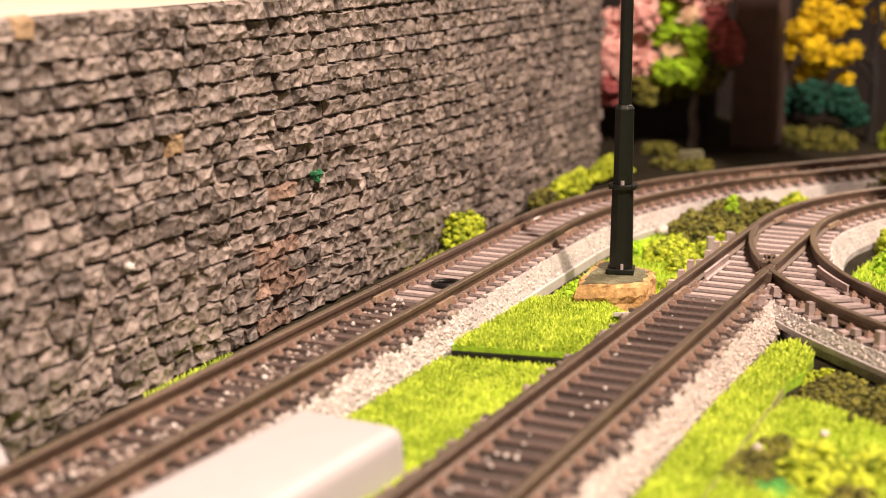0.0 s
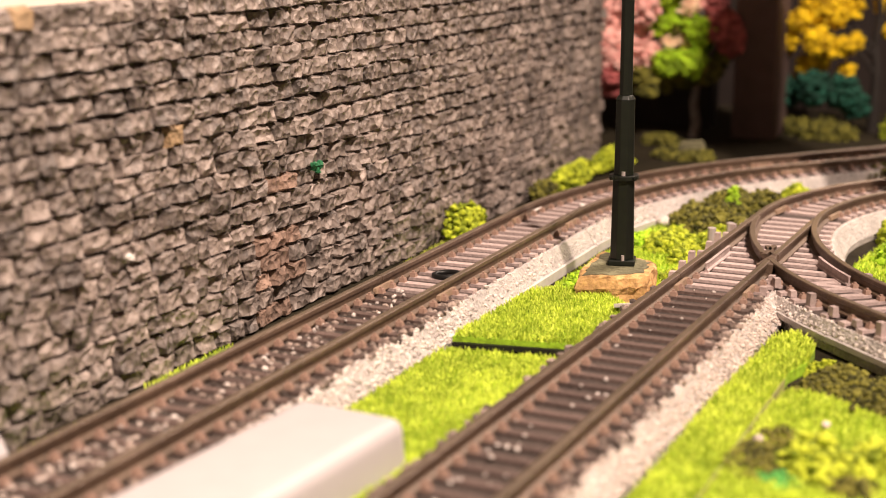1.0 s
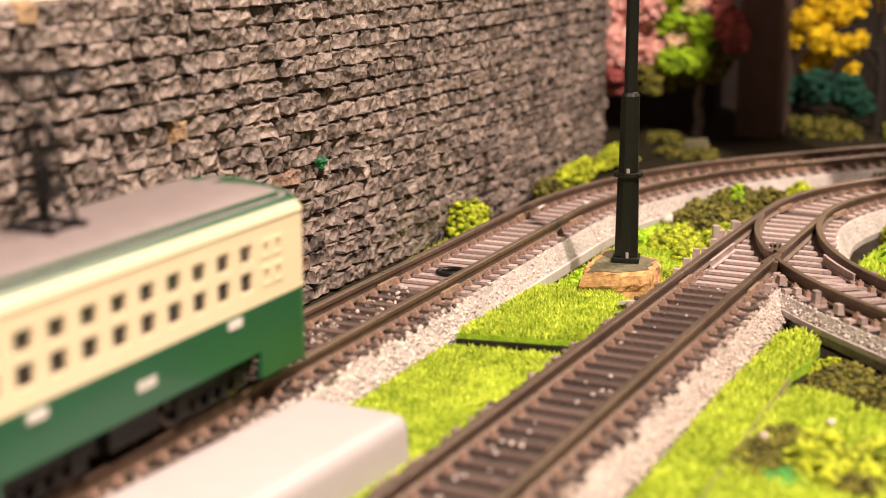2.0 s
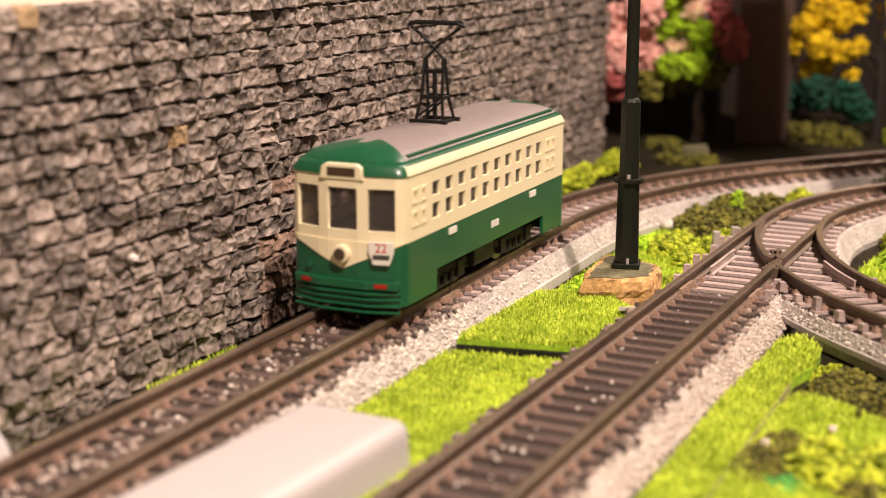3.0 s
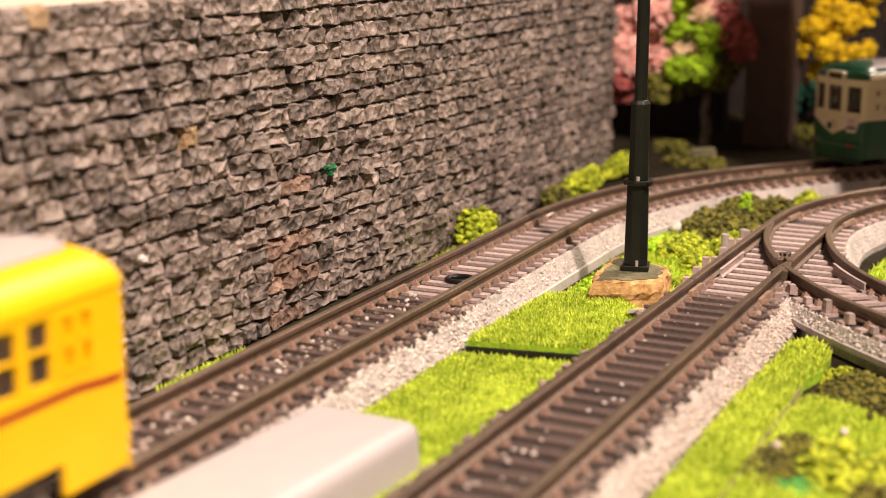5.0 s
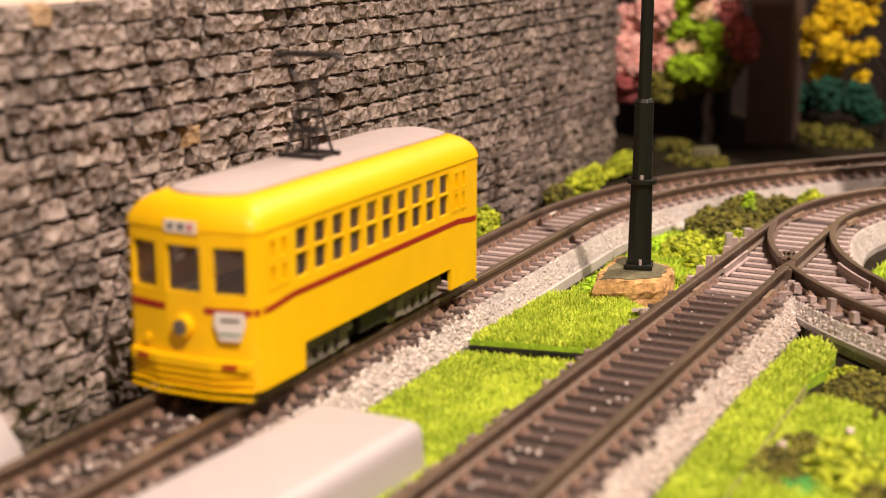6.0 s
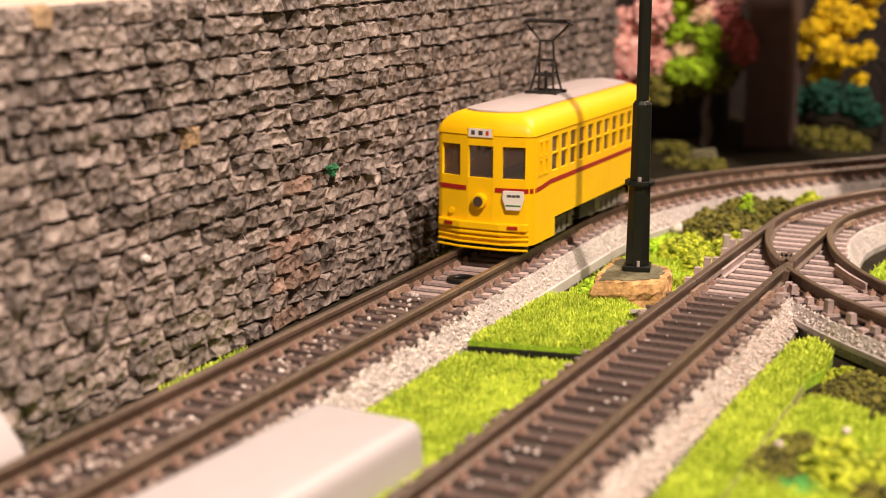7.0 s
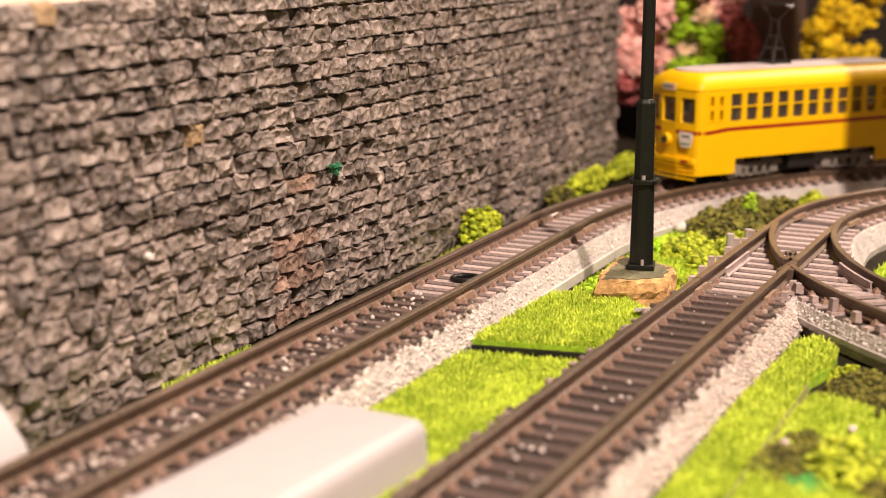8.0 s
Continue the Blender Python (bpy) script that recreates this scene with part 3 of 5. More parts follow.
            tagged(j, "small folded metal rail joiner at a joint", "rail joiner", "rail joiners")


# ---- ground cover ----
def grass_mat(name, poly, z, thick, density, length, label, seed, mat=M_GRASS):
    th = empty(name, 0, 0, 0)
    tagged(th, label, "grass mat", "grass mats")
    part("backing", Geo().outline(poly, z, z + thick, 0.995), M_MAT, th)
    rng = np.random.default_rng(seed)
    q = scatter(poly, density, rng)
    n = len(q)
    a, lean, l, w = rng.uniform(0, 2 * np.pi, n), rng.uniform(0.0, 0.75, n), length * rng.uniform(0.55, 1.15, n), rng.uniform(0.06, 0.11, n)
    base = np.c_[q, np.full(n, z + thick)]
    tip = base + np.c_[np.cos(a) * lean * l, np.sin(a) * lean * l, l * np.sqrt(1 - 0.6 * lean ** 2)]
    b = a + rng.uniform(-1.5, 1.5, n)
    side = np.c_[-np.sin(b) * w, np.cos(b) * w, np.zeros(n)]
    mid = base * 0.45 + tip * 0.55 + np.c_[np.zeros((n, 2)), 0.12 * l]
    v = np.stack([base - side, base + side, mid + side * 0.8, mid - side * 0.8, tip], 1).reshape(-1, 3)
    i = np.arange(n)[:, None] * 5
    f = np.concatenate([i + [0, 1, 2], i + [0, 2, 3], i + [3, 2, 4]])
    tagged(child("grass_fibre", raw_mesh("grass_fibre", v, f, mat), th), kind="stuff")
    return th


def turf(x, y, z, rx, ry, h, n, mat, label, seed, size=(0.45, 0.95), turn=0.0):
    """A clump of crumbled foam."""
    th = empty("foam_bush", x, y, z, turn)
    rng = np.random.default_rng(seed)
    n = int(n * 2.2)
    d = rng.normal(size=(n, 3))
    d /= np.linalg.norm(d, axis=1)[:, None]
    d[:, 2] = abs(d[:, 2])
    lobes = rng.uniform(-0.7, 0.7, (5, 2))
    k = rng.integers(0, 5, n)
    r = rng.uniform(0.25, 1.0, n) ** 0.5
    p = d * r[:, None] * (0.62, 0.62, 1.0) + np.c_[lobes[k] * (0.6, 0.6), np.zeros(n)]
    p *= (rx, ry, h)
    p[:, 2] *= 0.6 + 0.4 * rng.uniform(size=5)[k]
    v, f = lumps(p, rng.uniform(*size, n) * 0.68, rng, ICO1, rough=0.5)
    v[:, 2] = np.maximum(v[:, 2], 0)
    child("foam", raw_mesh("foam", v, f, mat), th)
    return tagged(th, label, "bush", "foam bushes")


def lifted_edge_shade():
    """A black strip that puts in the shade under the mat's lifted edge."""
    g = Geo().outline([(10.8, 147.1), (15.0, 147.7), (19.0, 148.6), (23.0, 149.1), (26.4, 149.8), (26.4, 150.3), (10.8, 147.6)], 1.2, 1.8)
    ob = part("mat_underside", g, M_UNDER)
    tagged(ob, "black strip for the shade under the lifted edge of a grass mat", "grass mat")


def ground_cover():
    grass_mat("grass_mat", [(10.3, 62), (24.6, 62), (26.0, 147.6), (10.3, 145.6)], 0, 1.2, 30, 0.8, "bright green static grass mat between the tracks", 1)
    grass_mat("grass_mat", [(10.6, 147.6), (26.6, 150.4), (26.8, 168), (20.5, 174.5), (16.5, 174.5), (11.6, 172)], 1.05, 1.35, 30, 0.8, "bright green static grass mat with a lifted edge", 2)
    lifted_edge_shade()
    grass_mat("grass_mat", [(43.7, 62), (49.4, 62), (49.4, 122), (49.8, 149), (49.6, 153), (51.0, 158), (50.6, 164.5), (47.6, 169), (45.4, 166), (44.2, 140)], 0, 1.3, 30, 0.95, "bright green grass strip beside the ballast shoulder", 3)
    grass_mat("grass_mat", [(49.9, 62), (49.9, 116), (50.3, 140), (51.0, 146), (55, 145.5), (61, 141), (84, 132), (84, 62)], 0, 1.5, 26, 0.8, "yellow-green static grass mat in the corner", 4)
    grass_mat("grass_mat", [(-15.2, 121), (-9.8, 119), (-9.6, 137), (-12, 141), (-15.4, 138)], 0, 0.3, 13, 0.8, "small grass patch at the foot of the wall", 5)
    grass_mat("grass_mat", [(-15.6, 92), (-10.2, 92), (-9.8, 108), (-14.6, 112)], 0, 0.2, 5, 0.6, "thin dry grass patch at the foot of the wall", 6, M_GRASS_DRY)
    grass_mat("grass_mat", [(-14.8, 184), (-9.8, 182), (-9.6, 205), (-15.8, 205)], 0, 0.3, 8, 0.7, "thin grass patch at the foot of the wall", 7, M_GRASS_DRY)
    grass_mat("grass_mat", [(10.4, 175.5), (15, 175), (21, 175.2), (25.8, 172), (27.6, 205), (26, 236), (12.5, 236), (10.6, 205)], 0, 0.2, 9, 0.8, "thin green grass under the stone slab and foam", 8)
    grass_mat("grass_mat", [(47.5, 212), (55, 200), (66, 192), (80, 190), (80, 246), (60, 246), (50, 230)], 0, 0.2, 8, 0.9, "green grass inside the branch curve", 9)
    part("mat_edge", Geo().outline([(49.5, 112), (49.6, 112), (49.95, 149.5), (49.85, 149.5)], 0, 1.7, 1.0), M_MAT_EDGE, None)
    tagged(bpy.data.objects["mat_edge"], "tan torn backing edge of the grass strip", "grass mat")
    # bushes and moss
    turf(-14.2, 209, 0.9, 2.6, 7.5, 6.0, 240, M_TURF, "yellow-green foam bush against the wall", 11)
    turf(-13.8, 242, 0.9, 2.6, 9, 3.6, 220, M_MOSS, "olive foam clump at the foot of the wall", 12)
    turf(-13.2, 260, 0.9, 2.8, 14, 4.8, 380, M_TURF, "yellow-green foam bush against the wall", 13)
    turf(-12.4, 281, 0.9, 3.4, 10, 5.2, 320, M_TURF, "yellow-green foam bush at the end of the wall", 14)
    turf(-3, 300, 0, 8, 6, 2.6, 320, M_MOSS, "olive moss under the pink tree", 15)
    turf(-13, 322, 0, 6, 6, 3, 200, M_MOSS, "olive moss under the pink tree", 16)
    turf(21.5, 230, 0, 7.0, 9, 4.0, 900, M_MOSS, "olive moss between the tracks", 17)
    turf(23.5, 247, 0, 7.5, 11, 4.8, 1000, M_MOSS, "olive moss between the tracks", 18)
    turf(23.0, 241, 1.2, 1.8, 2.2, 5.2, 70, M_TURF_LIME, "lime foam tuft on the moss", 19)
    turf(29, 262, 0, 3.5, 4, 3.8, 160, M_TURF, "yellow-green foam tuft beside the curve", 20)
    turf(18.5, 214, 0, 5.0, 6.0, 3.4, 420, M_TURF, "yellow-green foam clump behind the stone slab", 21)
    turf(24.0, 207, 0, 3.0, 6.0, 3.0, 260, M_TURF, "yellow-green foam clump behind the stone slab", 22)
    turf(26.0, 195, 0, 2.6, 6.0, 1.8, 220, M_TURF, "low yellow-green foam beside the stone slab", 23)
    turf(13.8, 186, 0, 2.6, 9.0, 2.3, 300, M_TURF_LIME, "lime foam tuft beside the stone slab", 24)
    turf(55, 218, 0, 5.5, 7, 4.2, 420, M_TURF_LIME, "lime foam clump inside the branch curve", 25)
    turf(51.5, 232, 0, 4.0, 7, 5.0, 300, M_TURF, "yellow-green foam clump inside the branch curve", 26)
    turf(54.2, 152.5, 0, 5.0, 6.5, 2.6, 700, M_MOSS, "olive moss below the branch track", 27, (0.3, 0.6))
    turf(60.5, 150.5, 0, 6.0, 7.5, 2.4, 800, M_MOSS, "olive moss below the branch track", 28, (0.3, 0.6))
    turf(52.6, 158, 0, 2.2, 2.2, 2.2, 90, M_TURF, "yellow-green foam tuft below the branch track", 29, (0.3, 0.6))
    turf(52.6, 125.0, 1.0, 4.4, 9.5, 1.6, 800, M_MOSS, "olive brown moss at the mat's edge", 30, (0.3, 0.6))
    turf(58.5, 124.0, 1.2, 4.6, 5.0, 3.4, 480, M_TURF, "yellow-green foam clump on the grass", 31, (0.4, 0.8))
    turf(63, 128, 1.0, 3.6, 5, 3.0, 300, M_TURF, "yellow-green foam clump on the grass", 32, (0.4, 0.8))
    turf(61, 121, 1.0, 3.6, 3.4, 2.2, 200, M_MOSS, "olive moss clump on the grass", 33, (0.4, 0.8))
    turf(54.6, 119.8, 1.2, 2.8, 2.2, 1.3, 120, M_TURF_EMERALD, "emerald green foam tuft on the grass", 34, (0.35, 0.7))
    turf(26.5, 228, 0, 2.6, 8, 2.4, 260, M_MOSS, "olive moss beside the points", 61)
    turf(24.5, 218, 0, 3.0, 8, 2.8, 320, M_TURF, "yellow-green foam beside the points", 64)
    turf(16.2, 236, 0, 3.2, 9, 3.2, 380, M_MOSS, "olive moss along the roadbed", 65)
    turf(25.0, 266, 0, 5.0, 8, 3.4, 380, M_MOSS, "olive moss at the curve's roadbed", 66)
    turf(13.6, 216, 0, 3.0, 7.5, 2.0, 240, M_TURF_LIME, "lime foam along the roadbed", 62)
    turf(20.0, 257, 0, 4.0, 8, 2.8, 300, M_MOSS, "olive moss at the curve's roadbed", 63)
    turf(34, 288, 0, 5, 7, 4.0, 220, M_MOSS, "olive moss between the curves", 35)
    turf(41, 282, 0, 5, 6, 5.0, 240, M_MOSS, "dark olive moss between the curves", 36)
    rng = np.random.default_rng(5)
    for x, y, z, r, mat, label in ((57.6, 127.5, 3.4, 0.8, M_GREY_PEG, "grey pebble on the foam"), (51.6, 128.5, 2.2, 0.5, M_BALLAST_WARM, "tan pebble on the moss"),
                                   (58.5, 140.5, 2.4, 0.45, M_MOSS, "dark crumb on the grass"), (13.6, 229, 1.2, 1.5, M_BALLAST, "white pebble at the roadbed's end"),
                                   (57, 134, 2.6, 0.5, M_BALLAST_WARM, "tan crumb on the grass")):
        v, f = lumps(np.zeros((1, 3)), [r], rng, ICO2, rough=0.12)
        ob = new("pebble", raw_mesh("pebble", v, f, mat))
        ob.matrix_world = pose(x * S, y * S, z * S)
        tagged(ob, label, "pebble")


# ---- trees ----
RIGHT = Vector((0.907, 0.42, 0))


def tree(x, y, trunk_mat, clusters, limbs, height, radius, label, seed):
    th = empty("model_tree", x, y, 0)
    tagged(th, label, "tree", "model trees")
    g = Geo()
    rng = np.random.default_rng(seed)
    p = Vector((0, 0, 0))
    for k in range(6):
        q = Vector((rng.uniform(-0.5, 0.5), rng.uniform(-0.5, 0.5), height * (k + 1) / 6))
        g.tube(p, q, radius * (1.15 - 0.13 * k), 9, radius * (1.02 - 0.13 * k))
        p = q
    for z0, u, v, z1 in limbs:
        g.tube((0, 0, z0), tuple(RIGHT * (u * 0.55) + Vector((-0.42 * v * 0.5, 0.9 * v * 0.5, z0 + (z1 - z0) * 0.6))), radius * 0.5, 7, radius * 0.38)
        g.tube(tuple(RIGHT * (u * 0.55) + Vector((-0.42 * v * 0.5, 0.9 * v * 0.5, z0 + (z1 - z0) * 0.6))), tuple(RIGHT * u + Vector((-0.42 * v, 0.9 * v, z1))), radius * 0.38, 7, radius * 0.2)
    part("trunk", g, trunk_mat, th, smooth=0.8)
    groups = {}
    for u, z, r, mat in clusters:
        n = int(16 * r * r)
        d = rng.normal(size=(n, 3))
        d /= np.linalg.norm(d, axis=1)[:, None]
        c = RIGHT * u + Vector((-0.42, 0.907, 0)) * rng.uniform(-4, 4)
        pts = d * (r * rng.uniform(0.35, 1.05, n) ** 0.6)[:, None] + np.array([c.x, c.y, z])
        groups.setdefault(mat.name, [mat, [], []])
        groups[mat.name][1].append(pts)
        groups[mat.name][2].append(rng.uniform(0.55, 1.2, n))
    for mat, pts, rad in groups.values():
        v, f = lumps(np.concatenate(pts), np.concatenate(rad), rng, ICO1, 0.75, 0.45)
        child("crown", raw_mesh("crown", v, f, mat), th, None, mat.name.replace("_", " "))
    return th


def trees():
    K, D, G, C, O = M_PINK, M_PINK_DARK, M_TURF_LIME, M_PEACH, M_MOSS
    # the O clusters make the crown darker and more olive along its underside
    tree(-8.7, 333, M_TRUNK, [(-19, 29, 4.2, K), (-14, 32, 4.6, K), (-19.5, 23, 4.4, K), (-15, 24, 4.6, K), (-12, 20, 3.6, K), (-19, 19.5, 3.2, K), (-14, 39, 5.5, K), (-5, 41, 5.5, K),
                             (-20.5, 16, 3.2, D), (-20, 12.5, 3.0, D), (3.8, 26.5, 3.0, D), (7, 27, 3.2, D), (8, 23, 3.0, D), (6.6, 20, 2.4, D), (5, 31, 2.6, D),
                             (-7.2, 29.0, 4.2, G), (-9.6, 26.8, 2.4, G), (-0.2, 26.0, 3.4, G), (1.6, 22.4, 3.5, G), (-1.8, 18.6, 3.4, G), (-7.0, 18.4, 3.2, G), (-7, 33.5, 3, G), (0, 40, 4.0, G),
                             (-6.3, 23.2, 2.0, C), (-3.0, 23.4, 1.7, C), (-2.8, 32, 2.6, C), (0.2, 33, 2.4, K), (6, 38, 4, K),
                             (-12, 15, 3.2, O), (-7.4, 14.5, 3.2, O), (-2.4, 15, 3.0, O), (2.5, 16, 2.8, O), (5.6, 18, 2.2, O), (-5.2, 26.4, 2.6, O), (-11.5, 12.4, 2.4, O)],
         [(12, -10, -3, 24), (13, -4, 4, 30), (12, 6, -2, 26), (11, 2, 3, 36)], 24, 1.15, "model tree with pink and lime foam crown and grey trunk", 41)
    Y = M_YELLOW_LEAF
    tree(29.5, 359, M_TRUNK_DARK, [(-15, 31, 4.2, Y), (-20, 27.5, 2.8, Y), (-11, 29.5, 3.6, Y), (-6, 30.5, 2.8, Y), (-15.6, 23, 3.4, Y), (-12.6, 20.5, 3.2, Y), (-8.8, 21.5, 2.6, Y), (-5.4, 22.8, 1.8, Y), (-21.6, 23, 1.9, Y), (-21.4, 20, 1.3, Y),
                                 (-17, 17, 2.0, Y), (-17.2, 13.9, 1.2, Y), (-12.6, 16.6, 1.6, Y), (-6.8, 15, 1.8, Y), (2.2, 31, 2.2, Y), (3.2, 25, 1.8, Y), (-14, 38, 4.6, Y), (-5, 38, 4.2, Y),
                                 (-20.5, 10, 3.6, M_TEAL), (-15.5, 11.5, 4.2, M_TEAL), (-9, 10.5, 4.2, M_TEAL), (-5, 7, 3.2, M_TEAL)],
             [(14, -10, -2, 26), (18, -14, 2, 32), (20, -6, 3, 27), (22, 4, 0, 37), (19, -12, -2, 25)], 44, 1.3, "model tree with hanging yellow foam foliage and a black trunk", 42)
    turf(12, 352, 0, 7, 7, 5, 260, M_MOSS, "dark olive moss below the yellow tree", 51)
    turf(22, 345, 0, 8, 7, 5.5, 300, M_MOSS, "dark olive moss below the yellow tree", 52)
    turf(36, 352, 0, 4, 5, 7.5, 200, M_TURF, "bright green foam bush below the yellow tree", 53)
    g = Geo().outline([(-3.0, -0.9), (2.6, -1.2), (3.2, 0.4), (-2.4, 1.0)], 0, 1.8, 0.85)
    chip = part("wood_chip", g, M_SLAB_TOP, None, bevel=0.2)
    chip.matrix_world = pose(-1.0 * S, 302 * S, 2.2 * S, 8, -6, 20)
    tagged(chip, "tan bark chip lying on the moss", "wood chip")


# ---- lamp post, slab, boxes and bits ----
def lamp_post():
    g = Geo()
    pts = [(-4.7, -3.2), (-3.3, -8.8), (1.5, -6.6), (5.2, -3.9), (4.8, 1.0), (3.8, 4.2), (-0.5, 6.2), (-5.2, 7.4)]
    rng = np.random.default_rng(9)
    rings = []
    for z, k in ((0.3, 0.93), (1.2, 1.0), (2.3, 0.97), (3.4, 1.02), (4.7, 0.98), (5.0, 0.94)):
        ring = []
        for i in range(len(pts)):
            p, q = np.array(pts[i]), np.array(pts[(i + 1) % len(pts)])
            for t in (0, 0.2, 0.4, 0.6, 0.8):
                c = (p + (q - p) * t) * k + rng.uniform(-0.28, 0.28, 2)
                ring.append((c[0], c[1], z + rng.uniform(-0.18, 0.18) * (z < 4.9)))
        rings.append(ring)
    n = len(rings[0])
    vs = [v for r in rings for v in r]
    fs = [(r * n + i, r * n + (i + 1) % n, (r + 1) * n + (i + 1) % n, (r + 1) * n + i) for r in range(len(rings) - 1) for i in range(n)]
    g.add(vs, fs + [tuple(range(n - 1, -1, -1)), tuple(range((len(rings) - 1) * n, len(rings) * n))])
    slab = empty("stone_slab", 21.2, 180.2, 0)
    part("rough_side", g, M_SLAB, slab, "broken orange stone edge")
    g = Geo()
    top = []
    for x, y, z in rings[-1]:
        k = rng.uniform(0.78, 0.97)
        top.append((x * k, y * k, 5.1))
    low = [(x, y, 4.9) for x, y, z in top]
    g.add(top + low, [tuple(range(n)), tuple(range(2 * n - 1, n - 1, -1))] + [(i, n + i, n + (i + 1) % n, (i + 1) % n) for i in range(n)])
    part("flat_top", g, M_SLAB_TOP, slab, "olive grey flat face")
    tagged(slab, "broken orange stone slab with an olive grey top carrying the lamp post", "stone slab")
    th = empty("lamp_post", 21.2, 181.0, 5.1, 14)
    part("base_plate", Geo().box(-1.85, 1.85, -1.85, 1.85, 0, 0.75), M_BLACK, th, bevel=0.2, segments=3)
    part("lower_shaft", Geo().tube((0, 0, 0.75), (0, 0, 12.0), 1.72, 8, 1.55), M_BLACK, th, bevel=0.1)
    c = part("collar", Geo().tube((0, 0, 11.8), (0, 0, 12.4), 2.05, 16), M_BLACK, th, bevel=0.12)
    for k in range(4):
        a = math.radians(45 + 90 * k)
        part("collar_lug", Geo().tube((1.5 * math.cos(a), 1.5 * math.sin(a), 12.1), (2.35 * math.cos(a), 2.35 * math.sin(a), 12.1), 0.28, 8), M_BLACK, c)
    part("rivet", Geo().tube((0, -1.2, 12.3), (0, -1.2, 13.0), 0.28, 8), M_GREY_PEG, th, "pale metal rivet")
    part("middle_shaft", Geo().tube((0, 0, 12.4), (0, 0, 22.6), 1.42, 8, 1.34), M_BLACK, th, bevel=0.1)
    part("shoulder", Geo().tube((0, 0, 22.6), (0, 0, 23.2), 1.42, 8, 1.0), M_BLACK, th, bevel=0.1)
    part("upper_shaft", Geo().tube((0, 0, 23.2), (0, 0, 70.0), 0.92, 8, 0.8), M_BLACK, th, bevel=0.08)
    part("rivet", Geo().tube((0.2, -1.75, 0.75), (0.2, -1.75, 1.5), 0.22, 8), M_GREY_PEG, th, "pale metal rivet")
    tagged(th, "black green metal lamp post standing on the stone slab", "lamp post")


def loose_things():
    rng = np.random.default_rng(31)
    for x, y, z, r, label in ((-3.6, 212.5, 4.7, 0.55, "pale paper chip lying by the rail"), (2.2, 220, 4.5, 0.7, "pale paper chip lying on the sleepers"), (3.4, 222, 4.7, 0.5, "pale paper chip lying on the sleepers"), (6.6, 224, 4.4, 0.4, "pale paper chip beside the rail")):
        v, f = lumps(np.zeros((1, 3)), [r], rng, ICO2, squash=0.3, rough=0.25)
        ob = new("paper_chip", raw_mesh("paper_chip", v * (0.6, 1.6, 1.0), f, M_PAPER))
        ob.matrix_world = pose(x * S, y * S, z * S, rng.uniform(-25, 25), rng.uniform(-20, 20), rng.uniform(-60, 60))
        tagged(ob, label, "paper chip", "paper chips")
    th = empty("white_box", 16.7, 111.5, 0, -4.5)
    part("housing", Geo().box(-6.3, 6.2, -62, 0, 0, 6.1, 0.25), M_WHITE, th, bevel=1.7, smooth=0.7, segments=5)
    part("cable_stub", Geo().tube((5.6, -1.4, 0.6), (7.1, -1.0, 0.6), 0.5, 10), M_CHAIR, th, "brown cable end")
    tagged(th, "white plastic rounded box lying between the tracks", "plastic box")
    g = Geo()
    prof = [(-15.6, 0.95), (-6.9, 0.95), (-7.0, 3.2), (-8.0, 5.4), (-10.0, 8.0), (-12.4, 10.2), (-15.6, 11.2)]
    g.sweep([(0, 18, 0), (0, 91.5, 0)], prof)
    ob = part("white_cover", g, M_WHITE, None, bevel=0.5, smooth=0.6, segments=3)
    tagged(ob, "white plastic sloping cover between the wall and the track", "plastic cover")
    # dark ring lying on the sleepers
    g = Geo()
    n, m = 20, 7
    vs = [((1.75 + 0.4 * math.cos(b)) * math.cos(a), (1.35 + 0.4 * math.cos(b)) * math.sin(a), 0.4 + 0.4 * math.sin(b)) for a in np.linspace(0, 2 * math.pi, n, endpoint=False) for b in np.linspace(0, 2 * math.pi, m, endpoint=False)]
    g.add(vs, [(i * m + j, ((i + 1) % n) * m + j, ((i + 1) % n) * m + (j + 1) % m, i * m + (j + 1) % m) for i in range(n) for j in range(m)])
    ob = part("rubber_ring", g, M_PANTO_BLACK, None, smooth=1.0)
    ob.matrix_world = pose(1.0 * S, 167.2 * S, 4.18 * S, 3, -4, 0)
    tagged(ob, "small black ring lying on the sleepers", "ring")
    for x, y, h, label in ((26.9, 208.5, 5.2, "grey plastic peg standing beside the points"), (28.0, 216, 4.6, "short grey plastic peg beside the points")):
        ob = part("peg", Geo().tube((0, 0, 0), (0, 0, h), 0.75, 8, 0.65), M_GREY_PEG, None, bevel=0.1)
        ob.matrix_world = pose(x * S, y * S, 0)
        tagged(ob, label, "peg")
    # pale edge of the roadbed's liner, lifted beside the second track
    g = Geo().outline([(-4.5, -1.2), (3.8, -2.0), (4.6, 0.6), (-1.2, 2.0), (-4.2, 1.2)], 0, 0.5)
    ob = part("torn_card", g, M_BED_RIM, None, bevel=0.1)
    ob.matrix_world = pose(26.6 * S, 168.5 * S, 2.6 * S, 5, -14, -78)
    tagged(ob, "pale edge of the roadbed liner lifted beside the sleepers", "card scrap")


# ---- the two trams ----
L2, W2 = 26.0, 7.4
END = [(-7.4, 23.7), (-7.35, 24.15), (-7.18, 24.55), (-6.88, 24.88), (-6.35, 25.15), (-3.2, 25.8), (-1.9, 26.0), (1.9, 26.0), (3.2, 25.8), (6.35, 25.15), (6.88, 24.88), (7.18, 24.55), (7.35, 24.15), (7.4, 23.7)]


